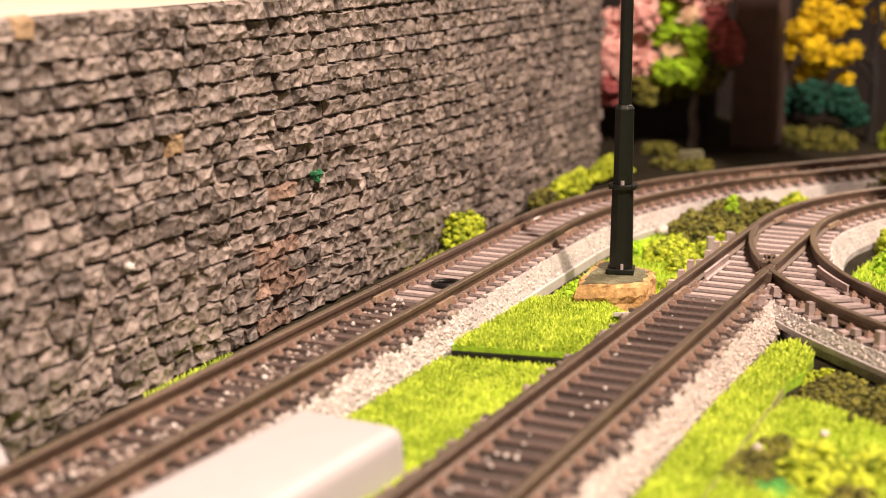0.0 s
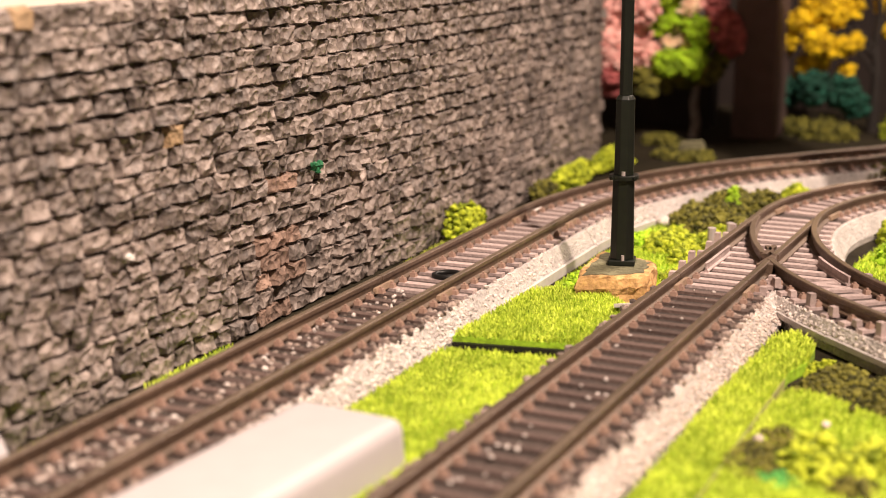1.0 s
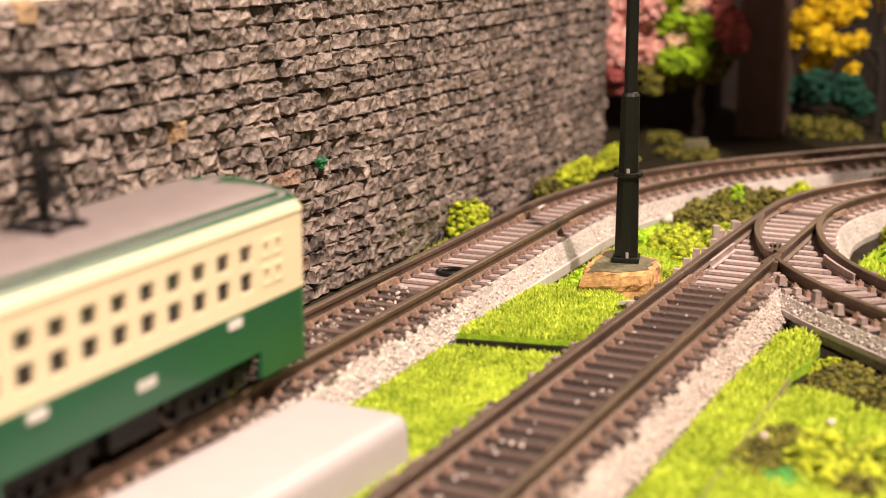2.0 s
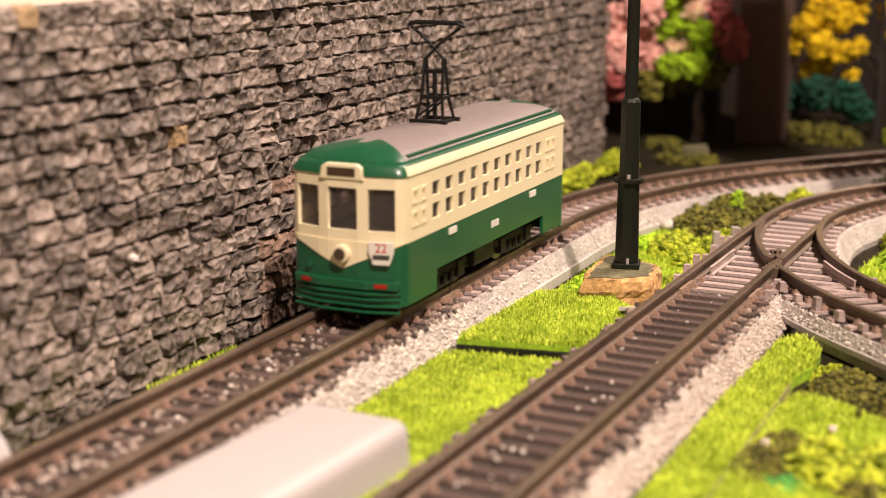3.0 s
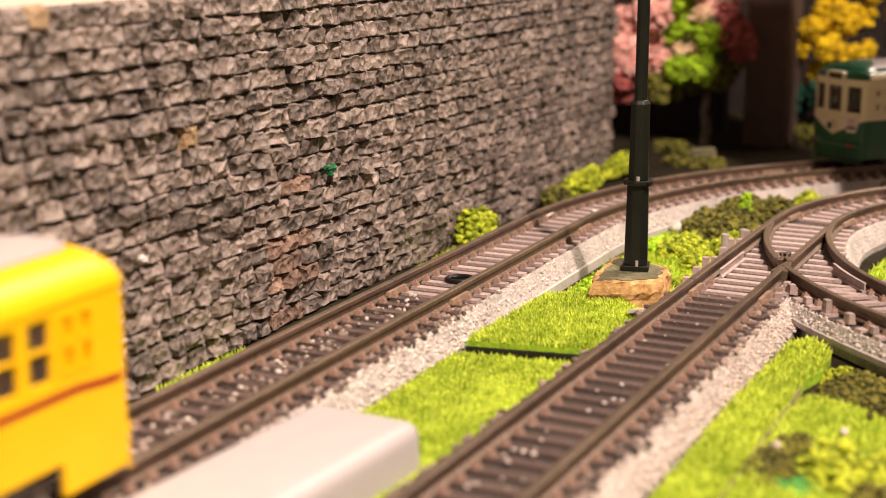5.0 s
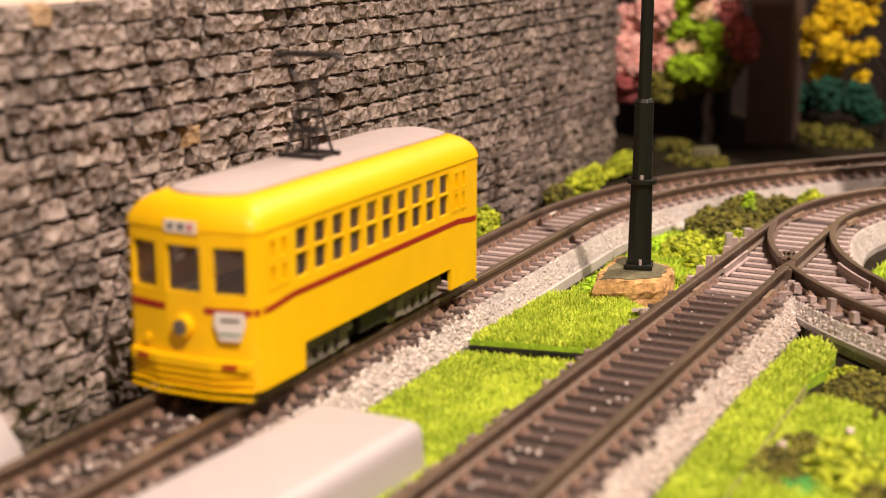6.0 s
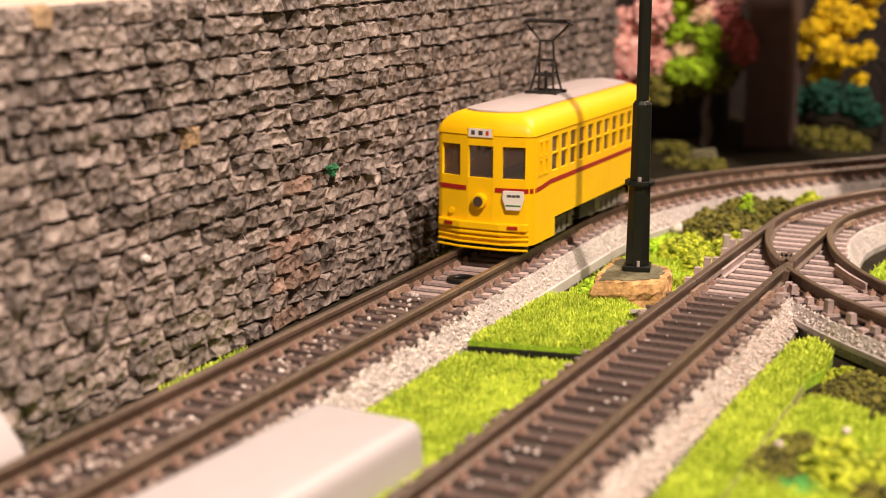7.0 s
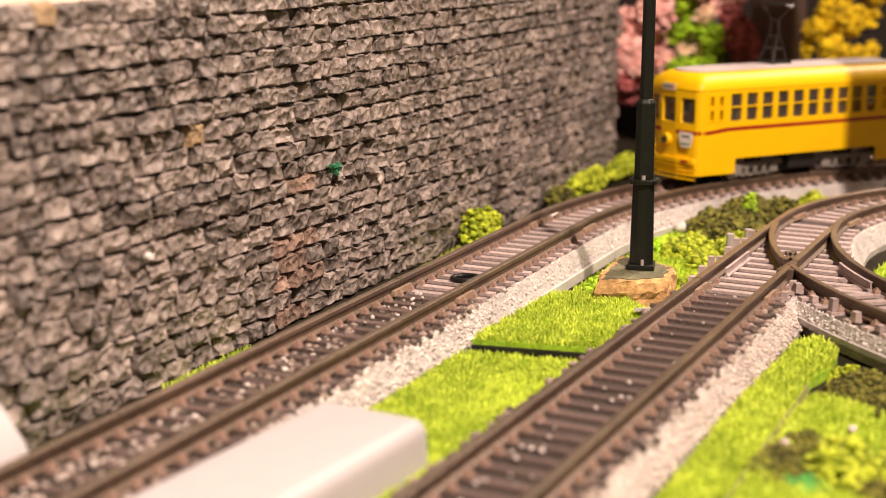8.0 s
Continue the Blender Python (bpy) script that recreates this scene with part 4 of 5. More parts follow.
def ring(side_ys):
    """The plan outline, anticlockwise from the near left corner: near end, right side, far end, left side."""
    near = [(x, -y) for x, y in END]
    right = [(W2, y) for y in side_ys]
    farend = [(x, y) for x, y in END[::-1]]
    left = [(-W2, y) for y in side_ys[::-1]]
    return near + right + farend + left


def tram_shell(side_ys, rows, hole, colour_of, mats):
    """A skin with real window openings; rows: heights; hole(x, y, z) tells where a cell stays open."""
    pts = ring(side_ys)
    n = len(pts)
    vs = [(x, y, z) for z in rows for x, y in pts]
    fs, idx = [], []
    for r in range(len(rows) - 1):
        for i in range(n):
            j = (i + 1) % n
            cx, cy, cz = (pts[i][0] + pts[j][0]) / 2, (pts[i][1] + pts[j][1]) / 2, (rows[r] + rows[r + 1]) / 2
            if hole(cx, cy, cz):
                continue
            fs.append((r * n + i, r * n + j, (r + 1) * n + j, (r + 1) * n + i))
            idx.append(colour_of(cx, cy, cz))
    me = bpy.data.meshes.new("body_shell")
    me.from_pydata((np.array(vs) * S).tolist(), [], fs)
    for m in mats:
        me.materials.append(m)
    me.polygons.foreach_set("material_index", idx)
    return me


def inset_ring(pts, d, lift=0.0):
    # the corners of the plan draw in further, so that the dome is round
    out = []
    for x, y in pts:
        c = max(0.0, d) * (abs(x) / W2) ** 3 * (abs(y) / L2) ** 12
        out.append((x * (1 - (d + 0.2 * c) / W2), y * (1 - (d * 0.75 + 0.5 * c) / L2)))
    return out


def roof_mesh(name, side_ys, steps, mats, index_of, cap=True):
    pts = ring(side_ys)
    n = len(pts)
    vs, fs, idx = [], [], []
    for d, z in steps:
        vs += [(x, y, z) for x, y in inset_ring(pts, d)]
    for r in range(len(steps) - 1):
        for i in range(n):
            j = (i + 1) % n
            fs.append((r * n + i, r * n + j, (r + 1) * n + j, (r + 1) * n + i))
            idx.append(index_of(r, (pts[i][1] + pts[j][1]) / 2, (pts[i][0] + pts[j][0]) / 2))
    if cap:
        fs.append(tuple(range((len(steps) - 1) * n, len(steps) * n)))
        idx.append(index_of(len(steps), 0, 0))
    me = bpy.data.meshes.new(name)
    me.from_pydata((np.array(vs) * S).tolist(), [], fs)
    for m in mats:
        me.materials.append(m)
    me.polygons.foreach_set("material_index", idx)
    me.polygons.foreach_set("use_smooth", [True] * len(fs))
    me.set_sharp_from_angle(angle=0.9)
    return me


def thick(ob, mm):
    mod = ob.modifiers.new("thickness", "SOLIDIFY")
    mod.thickness, mod.offset = mm * S, -1
    return ob


def pantograph(parent, y, z0, top, mat, lattice):
    """Base plate, a tapering lower frame up to the knees, crossed upper arms and a wide double bow."""
    g = Geo().box(-2.6, 2.6, y - 2.2, y - 1.5, z0, z0 + 0.5).box(-2.6, 2.6, y + 1.5, y + 2.2, z0, z0 + 0.5)
    for x in (-1.9, 1.9):
        g.box(x - 0.3, x + 0.3, y - 1.5, y + 1.5, z0, z0 + 0.4)
    p = part("pantograph", g, mat, parent, "thin metal pantograph on the roof", bevel=0.1)
    r = 0.22 if lattice else 0.19
    high = top - z0
    knee, low = z0 + (0.64 if lattice else 0.46) * high, z0 + 0.26 * high
    f = Geo()
    for x in (-1, 1):
        for e in (-1, 1):
            f.tube((x * 1.9, y + e * 1.6, z0 + 0.4), (x * 1.45, y + e * 0.9, low), r, 6)
            f.tube((x * 1.45, y + e * 0.9, low), (x * 1.3, y + e * 0.25, knee), r, 6)
        f.tube((x * 1.45, y - 0.9, low), (x * 1.45, y + 0.9, low), r, 6)
    for e in (-1, 1):
        f.tube((-1.5, y + e * 0.95, low), (1.5, y + e * 0.95, low), r * 1.25, 6)
        if lattice:
            f.tube((-1.8, y + e * 1.4, z0 + 0.8), (1.4, y + e * 0.95, low), r * 0.7, 6)
    f.tube((-1.35, y, knee - 1.6 if lattice else knee), (1.35, y, knee - 1.6 if lattice else knee), r * 1.3, 6)
    f.tube((0, y, z0 + 0.4), (0, y, knee - 1.6), r * 1.4, 6)
    part("lower_frame", f, mat, p)
    u = Geo()
    wide = 3.9
    arm = top - 0.55
    for x in (-1, 1):
        if lattice:
            u.tube((x * 1.3, y, knee), (-x * 0.4, y, knee + 0.42 * (arm - knee)), r, 6)
            u.tube((-x * 0.4, y, knee + 0.42 * (arm - knee)), (-x * (wide - 0.5), y + 0.3, arm), r, 6)
        else:
            u.tube((x * 1.3, y, knee), (x * 1.0, y, knee + 0.55 * (arm - knee)), r, 6)
            u.tube((x * 1.0, y, knee + 0.55 * (arm - knee)), (x * (wide - 0.5), y + 0.3, arm), r, 6)
    if not lattice:
        u.tube((-1.1, y, knee + 0.55 * (arm - knee)), (1.1, y, knee + 0.55 * (arm - knee)), r, 6)
    part("upper_frame", u, mat, p)
    c = Geo()
    for yy in (y - 0.5, y + 1.1):
        c.tube((-wide + 0.6, yy, top), (wide - 0.6, yy, top), 0.26, 8)
        for s in (-1, 1):
            c.tube((s * (wide - 0.6), yy, top), (s * wide, y + 0.3, top - 0.45), 0.22, 6)
    for s in (-1, 1):
        c.tube((s * (wide - 0.5), y + 0.3, arm), (s * (wide - 0.6), y + 0.3, top), 0.18, 6)
    part("contact_bow", c, mat, p)


def bogie(parent, y, grey):
    b = empty("bogie", 0, 0, 0)
    b.parent = parent
    b.matrix_basis = pose(0, y * S, 0)
    for s in (-1, 1):
        g = Geo().box(s * 5.2 - 0.35, s * 5.2 + 0.35, -7.2, 7.2, 2.2, 3.1, 0.1)
        for yy in (-4.6, 4.6):
            g.box(s * 5.35 - 0.5, s * 5.35 + 0.5, yy - 1.0, yy + 1.0, 1.0, 3.0, 0.15)
        for yy in (-2.2, 0, 2.2):
            g.tube((s * 5.35, yy, 0.9), (s * 5.35, yy, 2.4), 0.55, 8)
        g.box(s * 5.2 - 0.3, s * 5.2 + 0.3, -3.4, 3.4, 0.6, 1.0)
        part("side_frame", g, M_BOGIE if grey else M_UNDER, b)
    part("bolster", Geo().box(-4.6, 4.6, -1.4, 1.4, 2.2, 4.5), M_UNDER, b)
    sets = []
    for yy in (-4.6, 4.6):
        g = Geo().tube((-4.8, 0, 0), (4.8, 0, 0), 0.5, 8)
        for s in (-1, 1):
            g.tube((s * 3.75, 0, 0), (s * 4.75, 0, 0), 2.55, 20)
            g.tube((s * 3.45, 0, 0), (s * 3.75, 0, 0), 2.95, 20)
        w = part("wheelset", g, M_WHEEL, b, "steel wheels on an axle")
        w.matrix_basis = pose(0, yy * S, 2.56 * S)
        sets.append((w, yy))
    return b, sets


def text_part(parent, body, x, y, z, size, mat, label):
    cu = bpy.data.curves.new("route_number", "FONT")
    cu.body, cu.size, cu.align_x, cu.align_y, cu.extrude = body, size * S, "CENTER", "CENTER", 0.02 * S
    tmp = bpy.data.objects.new("route_number", cu)
    me = bpy.data.meshes.new_from_object(tmp)
    bpy.data.objects.remove(tmp)
    me.materials.append(mat)
    ob = new("route_number", me)
    ob.parent = parent
    return tagged(ob, label)


def panes(parent, spans_side, z0, z1, ends):
    """One pane of glass in each opening."""
    for y0, y1 in spans_side:
        for s in (-1, 1):
            ob = part("window_pane", Geo().box(s * 7.02 - 0.08, s * 7.02 + 0.08, y0 - 0.1, y1 + 0.1, z0 - 0.1, z1 + 0.1), M_GLASS, parent)
            ob.visible_shadow = False
    for s in (-1, 1):
        for (xa, ya), (xb, yb), a, b in ends:
            d = Vector((xb - xa, yb - ya, 0)).normalized()
            nrm = Vector((-d.y, d.x, 0)) * -0.4
            p, q = Vector((xa, ya, 0)) + nrm, Vector((xb, yb, 0)) + nrm
            g = Geo()
            t = Vector((-d.y, d.x, 0)) * 0.08
            g.add([(v.x, v.y * s, z) for v in (p - t, q - t, q + t, p + t) for z in (a - 0.1, b + 0.1)],
                  [(0, 2, 3, 1), (2, 4, 5, 3), (4, 6, 7, 5), (6, 0, 1, 7), (1, 3, 5, 7), (0, 6, 4, 2)])
            ob = part("window_pane", g, M_GLASS, parent)
            ob.visible_shadow = False


WIN = [(-17.9 + k * 3.52, -17.9 + k * 3.52 + 2.0) for k in range(10)]
DOORS = (-21.25, 18.9)


def tram(kind):
    yellow = kind == "yellow"
    th = empty("tram", 0, 0, 0)
    zb = 1.7
    wins = [(a - 0.2, b + 0.2) for a, b in WIN] if yellow else WIN
    leaves = [(d + a, d + b) for d in DOORS for a, b in ((-1.7, -0.3), (0.3, 1.7))]
    ys = sorted(set([-23.2, -16.7, 16.7, 23.2] + [v for w in leaves + wins for v in w]))
    if yellow:
        w0, m0, m1, w1 = 11.2, 13.6, 13.82, 16.1
        rows = [zb, 4.4, 6.0, 9.0, 10.95, w0, m0, m1, 15.4, w1, 16.8]
    else:
        w0, m0, m1, w1 = 10.7, 12.6, 13.5, 15.2
        rows = [zb, 4.4, 6.0, 9.1, 10.5, w0, m0, m1, w1, 15.4, 16.8]
    fw0, fw1 = (10.95 if yellow else 10.5), 15.4

    def hole(x, y, z):
        if abs(x) > 7.3 and abs(y) < 16.7 and z < 4.4:
            return True
        if abs(x) > 7.3 and (w0 < z < m0 or m1 < z < w1):
            return any(a < y < b for a, b in wins + leaves)
        if abs(y) > 24.9 and fw0 < z < fw1:
            return abs(x) < 1.8 or 3.3 < abs(x) < 6.2
        return False

    def colour(x, y, z):
        if yellow:
            return 0
        return 0 if z < 9.1 else 1

    mats = [M_YELLOW] if yellow else [M_GREEN, M_CREAM]
    body = thick(child("body_shell", tram_shell(ys, rows, hole, colour, mats), th), 0.45)
    # roof
    if yellow:
        me = roof_mesh("roof", ys, [(0, 16.8), (-0.12, 16.88), (-0.06, 17.2), (0.1, 17.7), (0.4, 18.25), (0.85, 18.8), (1.5, 19.3), (2.2, 19.63), (3.0, 19.85)], [M_YELLOW], lambda r, y, x: 0, False)
        thick(child("roof", me, th), 0.4)
        me = roof_mesh("roof_panel", ys, [(2.9, 19.86), (2.95, 20.05), (4.2, 20.3), (5.6, 20.45)], [M_ROOF], lambda r, y, x: 0)
        child("roof_panel", me, th, None, "pale grey roof panel")
        zr = 20.4
    else:
        me = roof_mesh("roof", ys, [(0, 16.8), (-0.15, 16.85), (-0.1, 17.1), (0.3, 17.9), (0.8, 18.4)], [M_GREEN, M_CREAM], lambda r, y, x: 1 if (abs(x) > 7.3 and r > 0 and r < 3) else 0, False)
        thick(child("roof", me, th), 0.4)
        me = roof_mesh("roof_panel", ys, [(0.8, 18.42), (1.2, 18.78), (1.8, 19.12), (2.6, 19.45), (3.4, 19.66), (4.4, 19.85), (5.4, 19.96), (6.0, 20.0)], [M_ROOF_DARK, M_GREEN], lambda r, y, x: 1 if abs(y) > 23.6 else 0)
        child("roof_panel", me, th, None, "grey roof panel")
        for s in (-1, 1):
            part("roof_gutter", Geo().box(s * 6.2 - 0.25, s * 6.2 + 0.25, -22, 22, 18.55, 18.95), M_GREEN, th, bevel=0.1)
        zr = 19.9
    pantograph(th, -3.0 if yellow else -2.5, zr, 31.2 if yellow else 32.6, M_PANTO if yellow else M_PANTO_BLACK, not yellow)
    # glass
    ends = [((-1.9, 26.0), (1.9, 26.0), fw0, fw1), ((3.2, 25.8), (6.35, 25.15), fw0, fw1), ((-6.35, 25.15), (-3.2, 25.8), fw0, fw1)]
    panes(th, wins, w0, w1, ends)
    # dark inside: floor and seats
    part("floor_pan", Geo().box(-6.8, 6.8, -23.5, 23.5, 4.45, 5.0), M_UNDER, th)
    for s in (-1, 1):
        part("bench", Geo().box(s * 5.5 - 1.2, s * 5.5 + 1.2, -17, 17, 5.0, 8.4), M_SEAT, th, bevel=0.3)
    part("underframe", Geo().box(-4.4, 4.4, -4.0, 4.0, 0.9, 4.5).box(-6.0, 6.0, -3.2, 3.0, 1.4, 4.5), M_UNDER, th, bevel=0.2)
    sets, bogies = [], []
    for y in (-11.0, 11.0):
        b, ws = bogie(th, y, yellow)
        bogies.append((b, y))
        sets += [(w, y + yy, yy) for w, yy in ws]
    paint = M_YELLOW if yellow else M_GREEN
    for s in (-1, 1):
        def at(x, y):
            return x, y * s
        # moulded door windows
        for yd in DOORS:
            frame_g = Geo()
            for a, b in ((yd - 1.75, yd - 0.25), (yd + 0.25, yd + 1.75)):
                for z0, z1 in ((w0, m0), (m1 - 0.1, w1)):
                    frame_g.box(s * 7.1 - 0.41, s * 7.1 + 0.41, a, a + 0.35, z0, z1).box(s * 7.1 - 0.41, s * 7.1 + 0.41, b - 0.35, b, z0, z1)
                    frame_g.box(s * 7.1 - 0.41, s * 7.1 + 0.41, a + 0.35, b - 0.35, z0, z0 + 0.3).box(s * 7.1 - 0.41, s * 7.1 + 0.41, a + 0.35, b - 0.35, z1 - 0.3, z1)
            part("door_moulding", frame_g, M_YELLOW if yellow else M_CREAM, th)
        # front fender with open slats
        for k in range(4):
            z = zb - 0.7 + 0.74 * k
            line = [(-6.9, 25.2 - 0.1 * k), (-3.0, 26.2), (3.0, 26.2), (6.9, 25.2 - 0.1 * k)]
            g = Geo()
            for (xa, ya), (xb, yb) in zip(line, line[1:]):
                g.tube(at(xa, ya) + (z,), at(xb, yb) + (z,), 0.16 if k < 3 else 0.26, 6)
            part("fender_bar", g, paint, th)
        part("fender_back", Geo().box(-6.4, 6.4, min(s * 23.6, s * 24.6), max(s * 23.6, s * 24.6), zb - 0.8, zb + 1.2), M_UNDER, th)
        g = Geo().outline([at(-7.0, 24.6), at(-3.1, 25.7), at(3.1, 25.7), at(7.0, 24.6), at(6.7, 25.6), at(3.0, 26.5), at(-3.0, 26.5), at(-6.7, 25.6)], 3.7, 4.7)
        part("bumper_ledge", g, paint, th, bevel=0.12)
        # headlamp
        g = Geo().tube(at(0, 25.8) + (7.7,), at(0, 26.75) + (7.7,), 1.15, 18, 1.05)
        hl = part("headlamp", g, M_YELLOW if yellow else M_CREAM, th, bevel=0.15)
        part("lens", Geo().tube(at(0, 26.7) + (7.7,), at(0, 26.86) + (7.7,), 0.72, 16), M_LENS, hl, "dark headlamp lens")
        # red tail lights on the ledge
        for e in (-1, 1):
            g = Geo().add([(e * x, s * y, z) for x, y in ((4.2, 25.8), (5.6, 25.5), (5.6, 25.98), (4.2, 26.3)) for z in (4.0, 4.45)], [(0, 2, 3, 1), (2, 4, 5, 3), (4, 6, 7, 5), (6, 0, 1, 7), (1, 3, 5, 7), (0, 6, 4, 2)])
            part("tail_light", g, M_RED, th, "dark red tail light")
        # side lamps
        for x in (4.6 * s,):
            part("tail_lamp", Geo().tube(at(x, 25.2) + (5.9,), at(x, 25.75) + (5.9,), 0.42, 10), paint, th)
        # destination box
        if yellow:
            g = Geo().box(-2.0, 2.0, min(s * 25, s * 26.1), max(s * 25, s * 26.1), 16.45, 17.95)
            d = part("destination_box", g, M_YELLOW, th, bevel=0.15)
            part("sign_face", Geo().box(-1.75, 1.75, min(s * 26.08, s * 26.16), max(s * 26.08, s * 26.16), 16.62, 17.78), M_PAPER, d, "white destination sign")
            for x, w in ((-1.1, 0.28), (0.05, 0.32), (1.05, 0.22)):
                part("sign_bar", Geo().box(x - w, x + w, min(s * 26.15, s * 26.19), max(s * 26.15, s * 26.19), 16.9, 17.5), M_INK if x < 1 else M_INK_RED, d)
            # waist stripe: sides, and the end with a gap round the headlamp
            g = Geo()
            line = [(s * 7.44, y, z) for y, z in ((-23.5, 9.35), (-22.3, 9.4), (-18.6, 9.8), (18.6, 9.8), (22.3, 9.4), (23.5, 9.35))]
            for (xa, ya, za), (xb, yb2, zb2) in zip(line, line[1:]):
                g.add([(xa, ya, za - 0.33), (xb, yb2, zb2 - 0.33), (xb, yb2, zb2 + 0.33), (xa, ya, za + 0.33), (xa - s * 0.2, ya, za - 0.33), (xb - s * 0.2, yb2, zb2 - 0.33), (xb - s * 0.2, yb2, zb2 + 0.33), (xa - s * 0.2, ya, za + 0.33)],
                      [(0, 1, 2, 3), (7, 6, 5, 4), (0, 4, 5, 1), (3, 2, 6, 7), (0, 3, 7, 4), (1, 5, 6, 2)])
            part("stripe", g, M_RED, th, "dark red waist stripe")
            g = Geo()
            for e in (-1, 1):
                line = [(e * 2.2, 26.0), (e * 3.22, 25.86), (e * 6.38, 25.21), (e * 7.19, 24.65), (e * 7.44, 23.7)]
                for (xa, ya), (xb, yb2) in zip(line, line[1:]):
                    g.add([(xa, ya * s, z) for z in (9.02, 9.68)] + [(xb, yb2 * s, z) for z in (9.02, 9.68)] + [(xa * 0.97, ya * 0.99 * s, z) for z in (9.02, 9.68)] + [(xb * 0.97, yb2 * 0.99 * s, z) for z in (9.02, 9.68)],
                          [(0, 2, 3, 1), (4, 5, 7, 6), (0, 1, 5, 4), (2, 6, 7, 3), (1, 3, 7, 5), (0, 4, 6, 2)])
            part("stripe", g, M_RED, th, "dark red waist stripe")
        else:
            g = Geo().outline([(-2.9, 0), (2.9, 0), (2.6, 1.5), (2.0, 1.9), (-2.0, 1.9), (-2.6, 1.5)], 0, 1)
            g.v[0] = np.array([(x, s * (25.3 + 0.85 * z), 16.3 + y) for x, y, z in g.v[0]])
            d = part("destination_box", g, M_CREAM, th, "cream destination box", bevel=0.2)
            part("sign_face", Geo().box(-1.8, 1.8, min(s * 26.1, s * 26.2), max(s * 26.1, s * 26.2), 16.75, 17.75), M_DARKBOX, d, "dark brown sign glass")
            # cream chevron running down to the headlamp
            g = Geo()
            cols = [(-7.15, 24.75), (-6.4, 25.2), (-3.2, 25.86), (-1.9, 26.0), (0, 26.0), (1.9, 26.0), (3.2, 25.86), (6.4, 25.2), (7.15, 24.75)]
            vs = []
            for x, y in cols:
                low = 5.9 + 0.44 * abs(x)
                vs += [(x, (y + 0.08) * s, 9.25), (x, (y + 0.08) * s, low), (x, (y - 0.42) * s, low), (x, (y - 0.42) * s, 9.25)]
            n = len(cols)
            g.add(vs, [(4 * k + i, 4 * k + (i + 1) % 4, 4 * k + 4 + (i + 1) % 4, 4 * k + 4 + i) for k in range(n - 1) for i in range(4)] + [(0, 1, 2, 3), (4 * n - 1, 4 * n - 2, 4 * n - 3, 4 * n - 4)])
            part("chevron", g, M_CREAM, th, "cream painted chevron")
            for yy in (-12.6, 12.6):
                part("side_plate", Geo().box(s * 7.45 - 0.1, s * 7.45 + 0.1, yy - 1.0, yy + 1.0, 7.9, 8.7), M_PAPER, th, "small white plate")
            for yy, w in ((-0.9, 0.22), (-0.3, 0.22), (0.35, 0.22), (0.95, 0.22)):
                part("number_bar", Geo().box(s * 7.42 - 0.04, s * 7.42 + 0.04, yy - w, yy + w, 6.2, 7.1), M_PAPER, th)
        # route board
        bx = 4.9 if s < 0 else -4.9
        pts = [(-1.45, 1.3), (1.45, 1.3), (1.55, 0.2), (1.0, -1.4), (-1.0, -1.4), (-1.55, 0.2)]
        g = Geo().outline(pts, 0, 0.22)
        brd = part("route_board", g, M_PAPER, th, "white route board", bevel=0.06)
        turn = 11.0
        brd.matrix_basis = Matrix.Translation((bx * S, s * 25.75 * S, 8.1 * S)) @ pose(0, 0, 0, 0, 0, 0 if s < 0 else 180) @ pose(0, 0, 0, 0, 0, turn) @ pose(0, 0, 0, 90, 0, 0)
        if yellow:
            for x, z, w, h, m in ((-0.55, 0.6, 0.3, 0.32, M_INK), (0.1, 0.6, 0.26, 0.32, M_INK), (0.7, 0.62, 0.24, 0.34, M_INK), (0, -0.75, 1.05, 0.2, M_INK_GREEN)):
                part("print_bar", Geo().box(x - w, x + w, z - h / 2, z + h / 2, 0.2, 0.26), m, brd)
        else:
            num = text_part(brd, "22", 0, 0.5, 0.24, 1.5, M_INK_RED, "red route number")
            num.matrix_basis = pose(0, 0.55 * S, 0.25 * S)
            part("print_bar", Geo().box(-1.0, 1.0, -0.75, -0.2, 0.2, 0.26), M_INK, brd)
    if yellow:
        tagged(th, "yellow model tram with a dark red waist stripe", "tram", "model trams")
    else:
        tagged(th, "dark green and cream model tram with a grey roof", "tram", "model trams")
    return th, bogies, sets


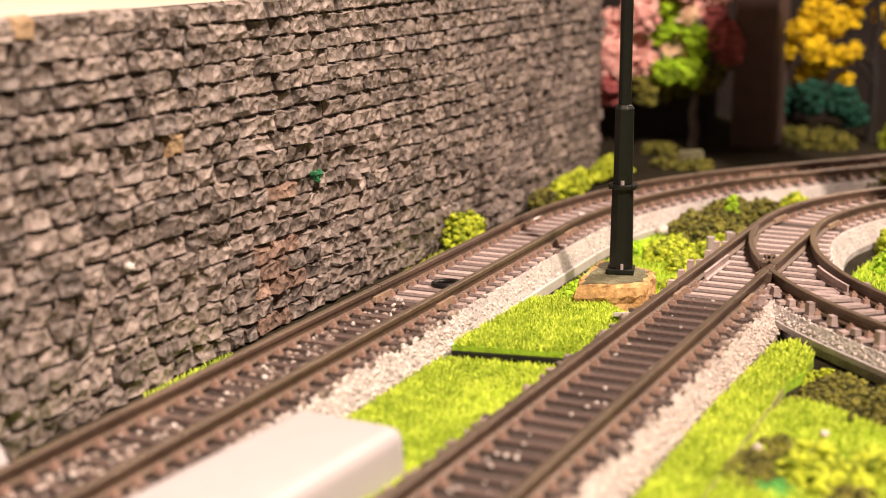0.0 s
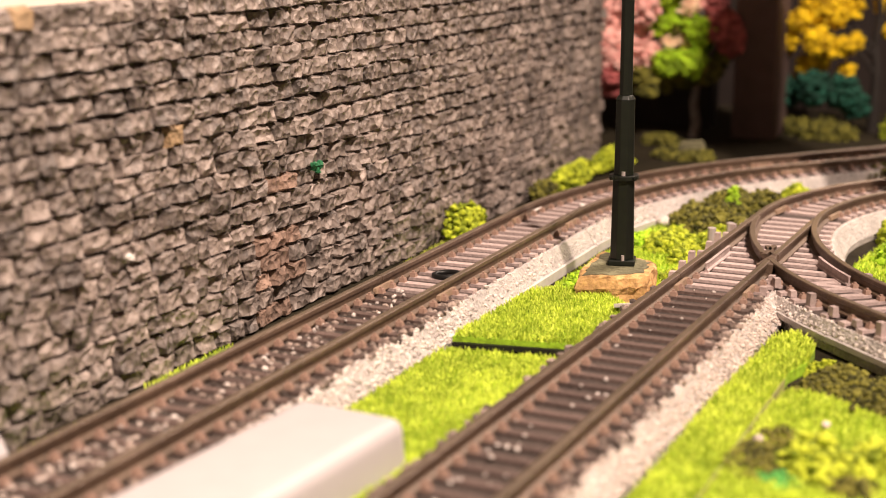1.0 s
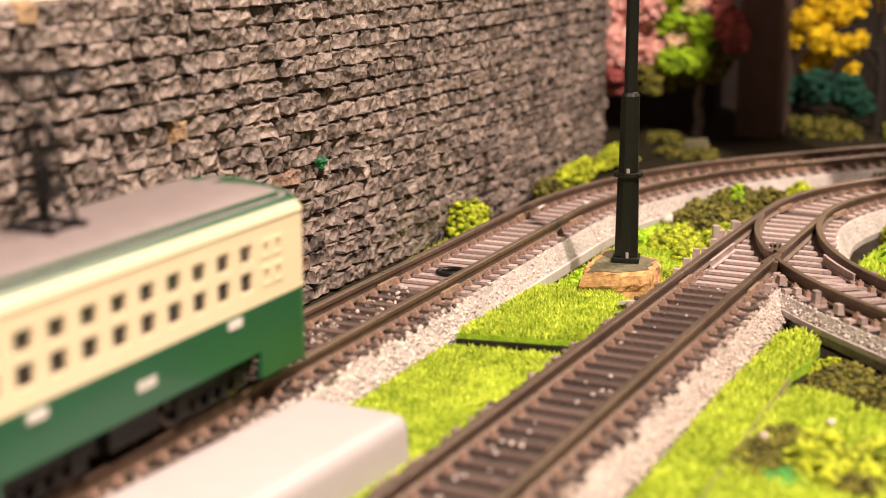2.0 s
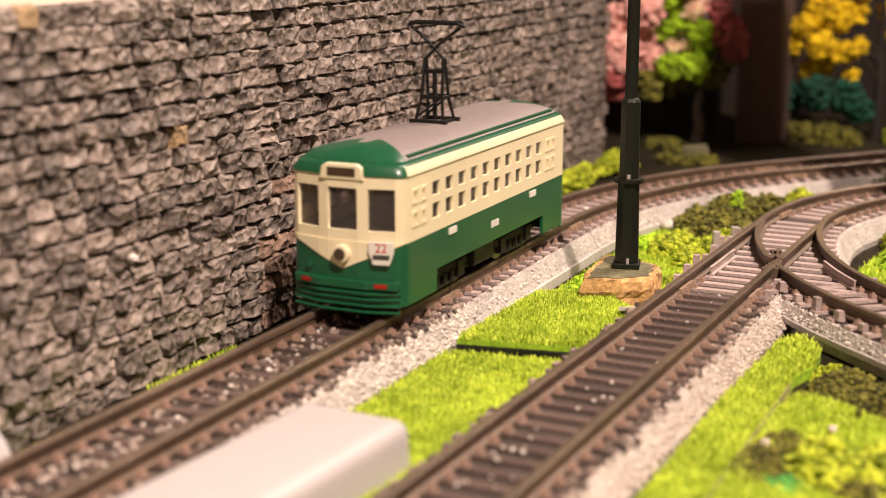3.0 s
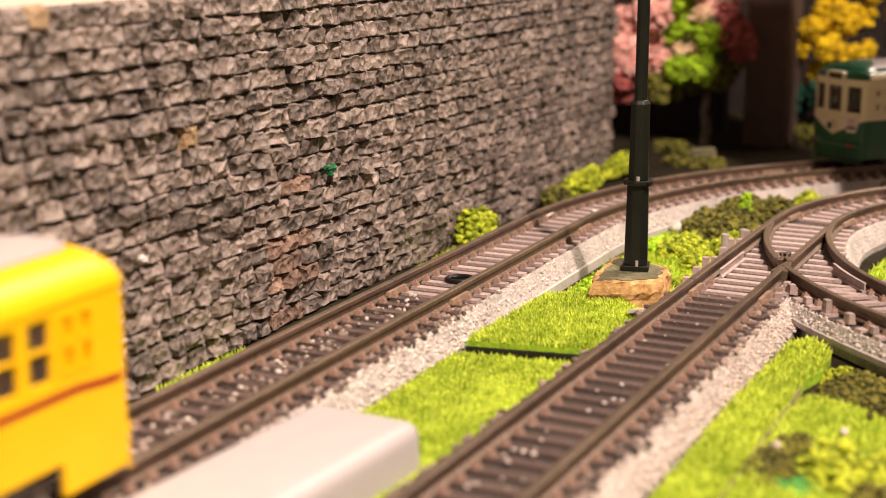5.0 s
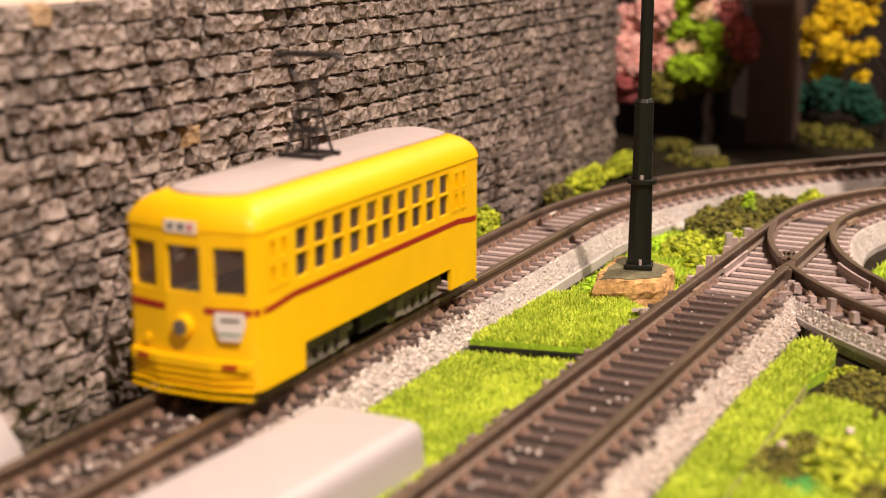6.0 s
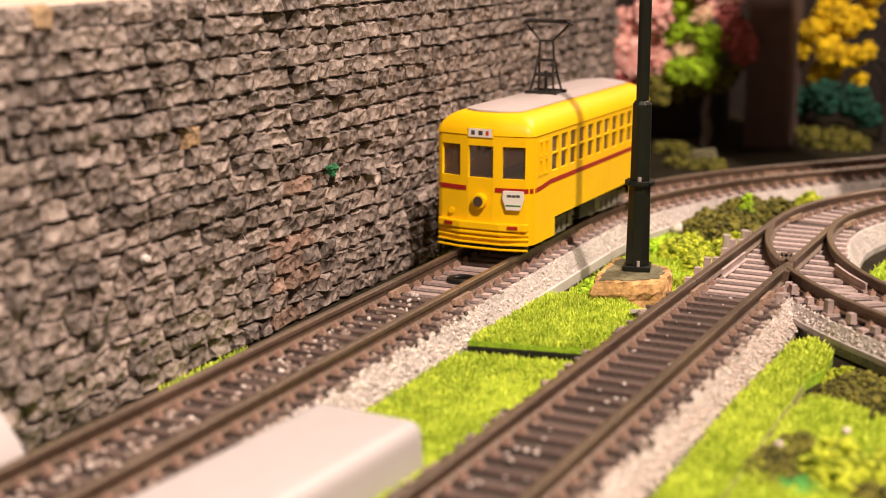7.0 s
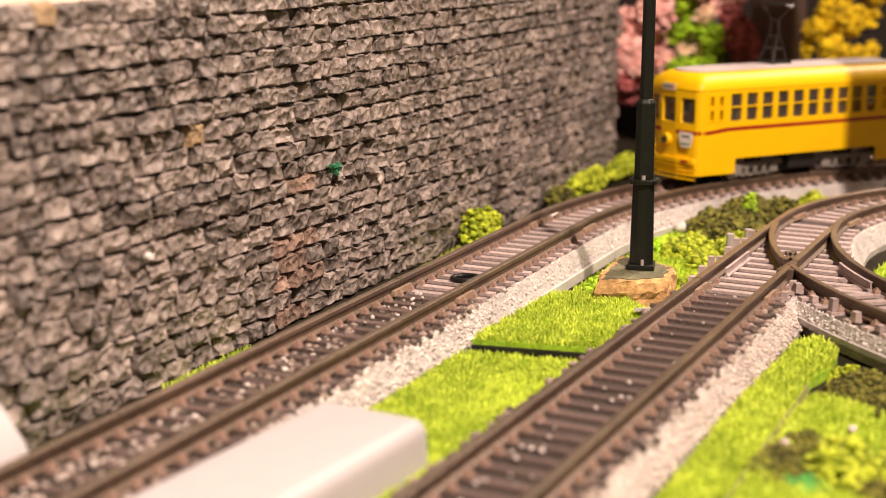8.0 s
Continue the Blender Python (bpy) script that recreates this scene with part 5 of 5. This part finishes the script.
def lengthen(made, k):
    """The same body drawn out along its length; the bogies keep their shape and move apart."""
    th, bogies, sets = made
    todo = [o for o in th.children if o.name.split(".")[0] != "bogie"]
    while todo:
        o = todo.pop()
        if o.name.split(".")[0] == "route_board":
            o.matrix_basis = Matrix.Translation((0, o.matrix_basis.translation.y * (k - 1), 0)) @ o.matrix_basis
            continue
        for v in o.data.vertices:
            v.co.y *= k
        todo += o.children
    out = []
    for b, y in bogies:
        b.matrix_basis = pose(0, y * k * S, 0)
        out.append((b, y * k))
    return th, out, sets


stone_wall()
tracks()
ground_cover()
trees()
lamp_post()
loose_things()
GREEN_TRAM = lengthen(tram("green"), 1.075)
YELLOW_TRAM = lengthen(tram("yellow"), 1.03)

# distance of each tram's middle along the first track, in mm, at some seconds
GREEN_RUN = [(0.0, -62.5), (1.5, 53.9), (2.8, 151.6), (3.0, 167.0), (3.5, 204.2), (4.0, 240.8), (4.5, 277.6), (8.0, 537.0)]
YELLOW_RUN = [(0.0, -288.0), (5.8, 118.3), (6.0, 132.2), (6.5, 167.4), (7.0, 203.2), (7.5, 237.6), (8.0, 272.8)]


def along(table, t):
    return float(np.interp(t, [r[0] for r in table], [r[1] for r in table]))


def motions():
    for (th, bogies, sets), table in ((GREEN_TRAM, GREEN_RUN), (YELLOW_TRAM, YELLOW_RUN)):
        rows, turned = [], {b: [] for b, _ in bogies}
        for k in range(81):
            t = k / 10
            s = along(table, t)
            spots = [line_a(s + y) for _, y in bogies]
            (xa, ya, ha), (xb, yb, hb) = spots
            h = math.atan2(xb - xa, yb - ya)
            rows.append((t, pose((xa + xb) / 2 * S, (ya + yb) / 2 * S, RT * S, 0, 0, -math.degrees(h))))
            for (b, y), hh in zip(bogies, (ha, hb)):
                turned[b].append((t, pose(0, y * S, 0, 0, 0, -math.degrees(hh - h))))
        walk(th, rows)
        for b, r in turned.items():
            walk(b, r)
        for w, _, yy in sets:
            spin = []
            for k in range(241):
                t = k / 30
                spin.append((t, pose(0, yy * S, 2.56 * S, -math.degrees(along(table, t) / 2.56) % 360, 0, 0)))
            walk(w, spin)


motions()
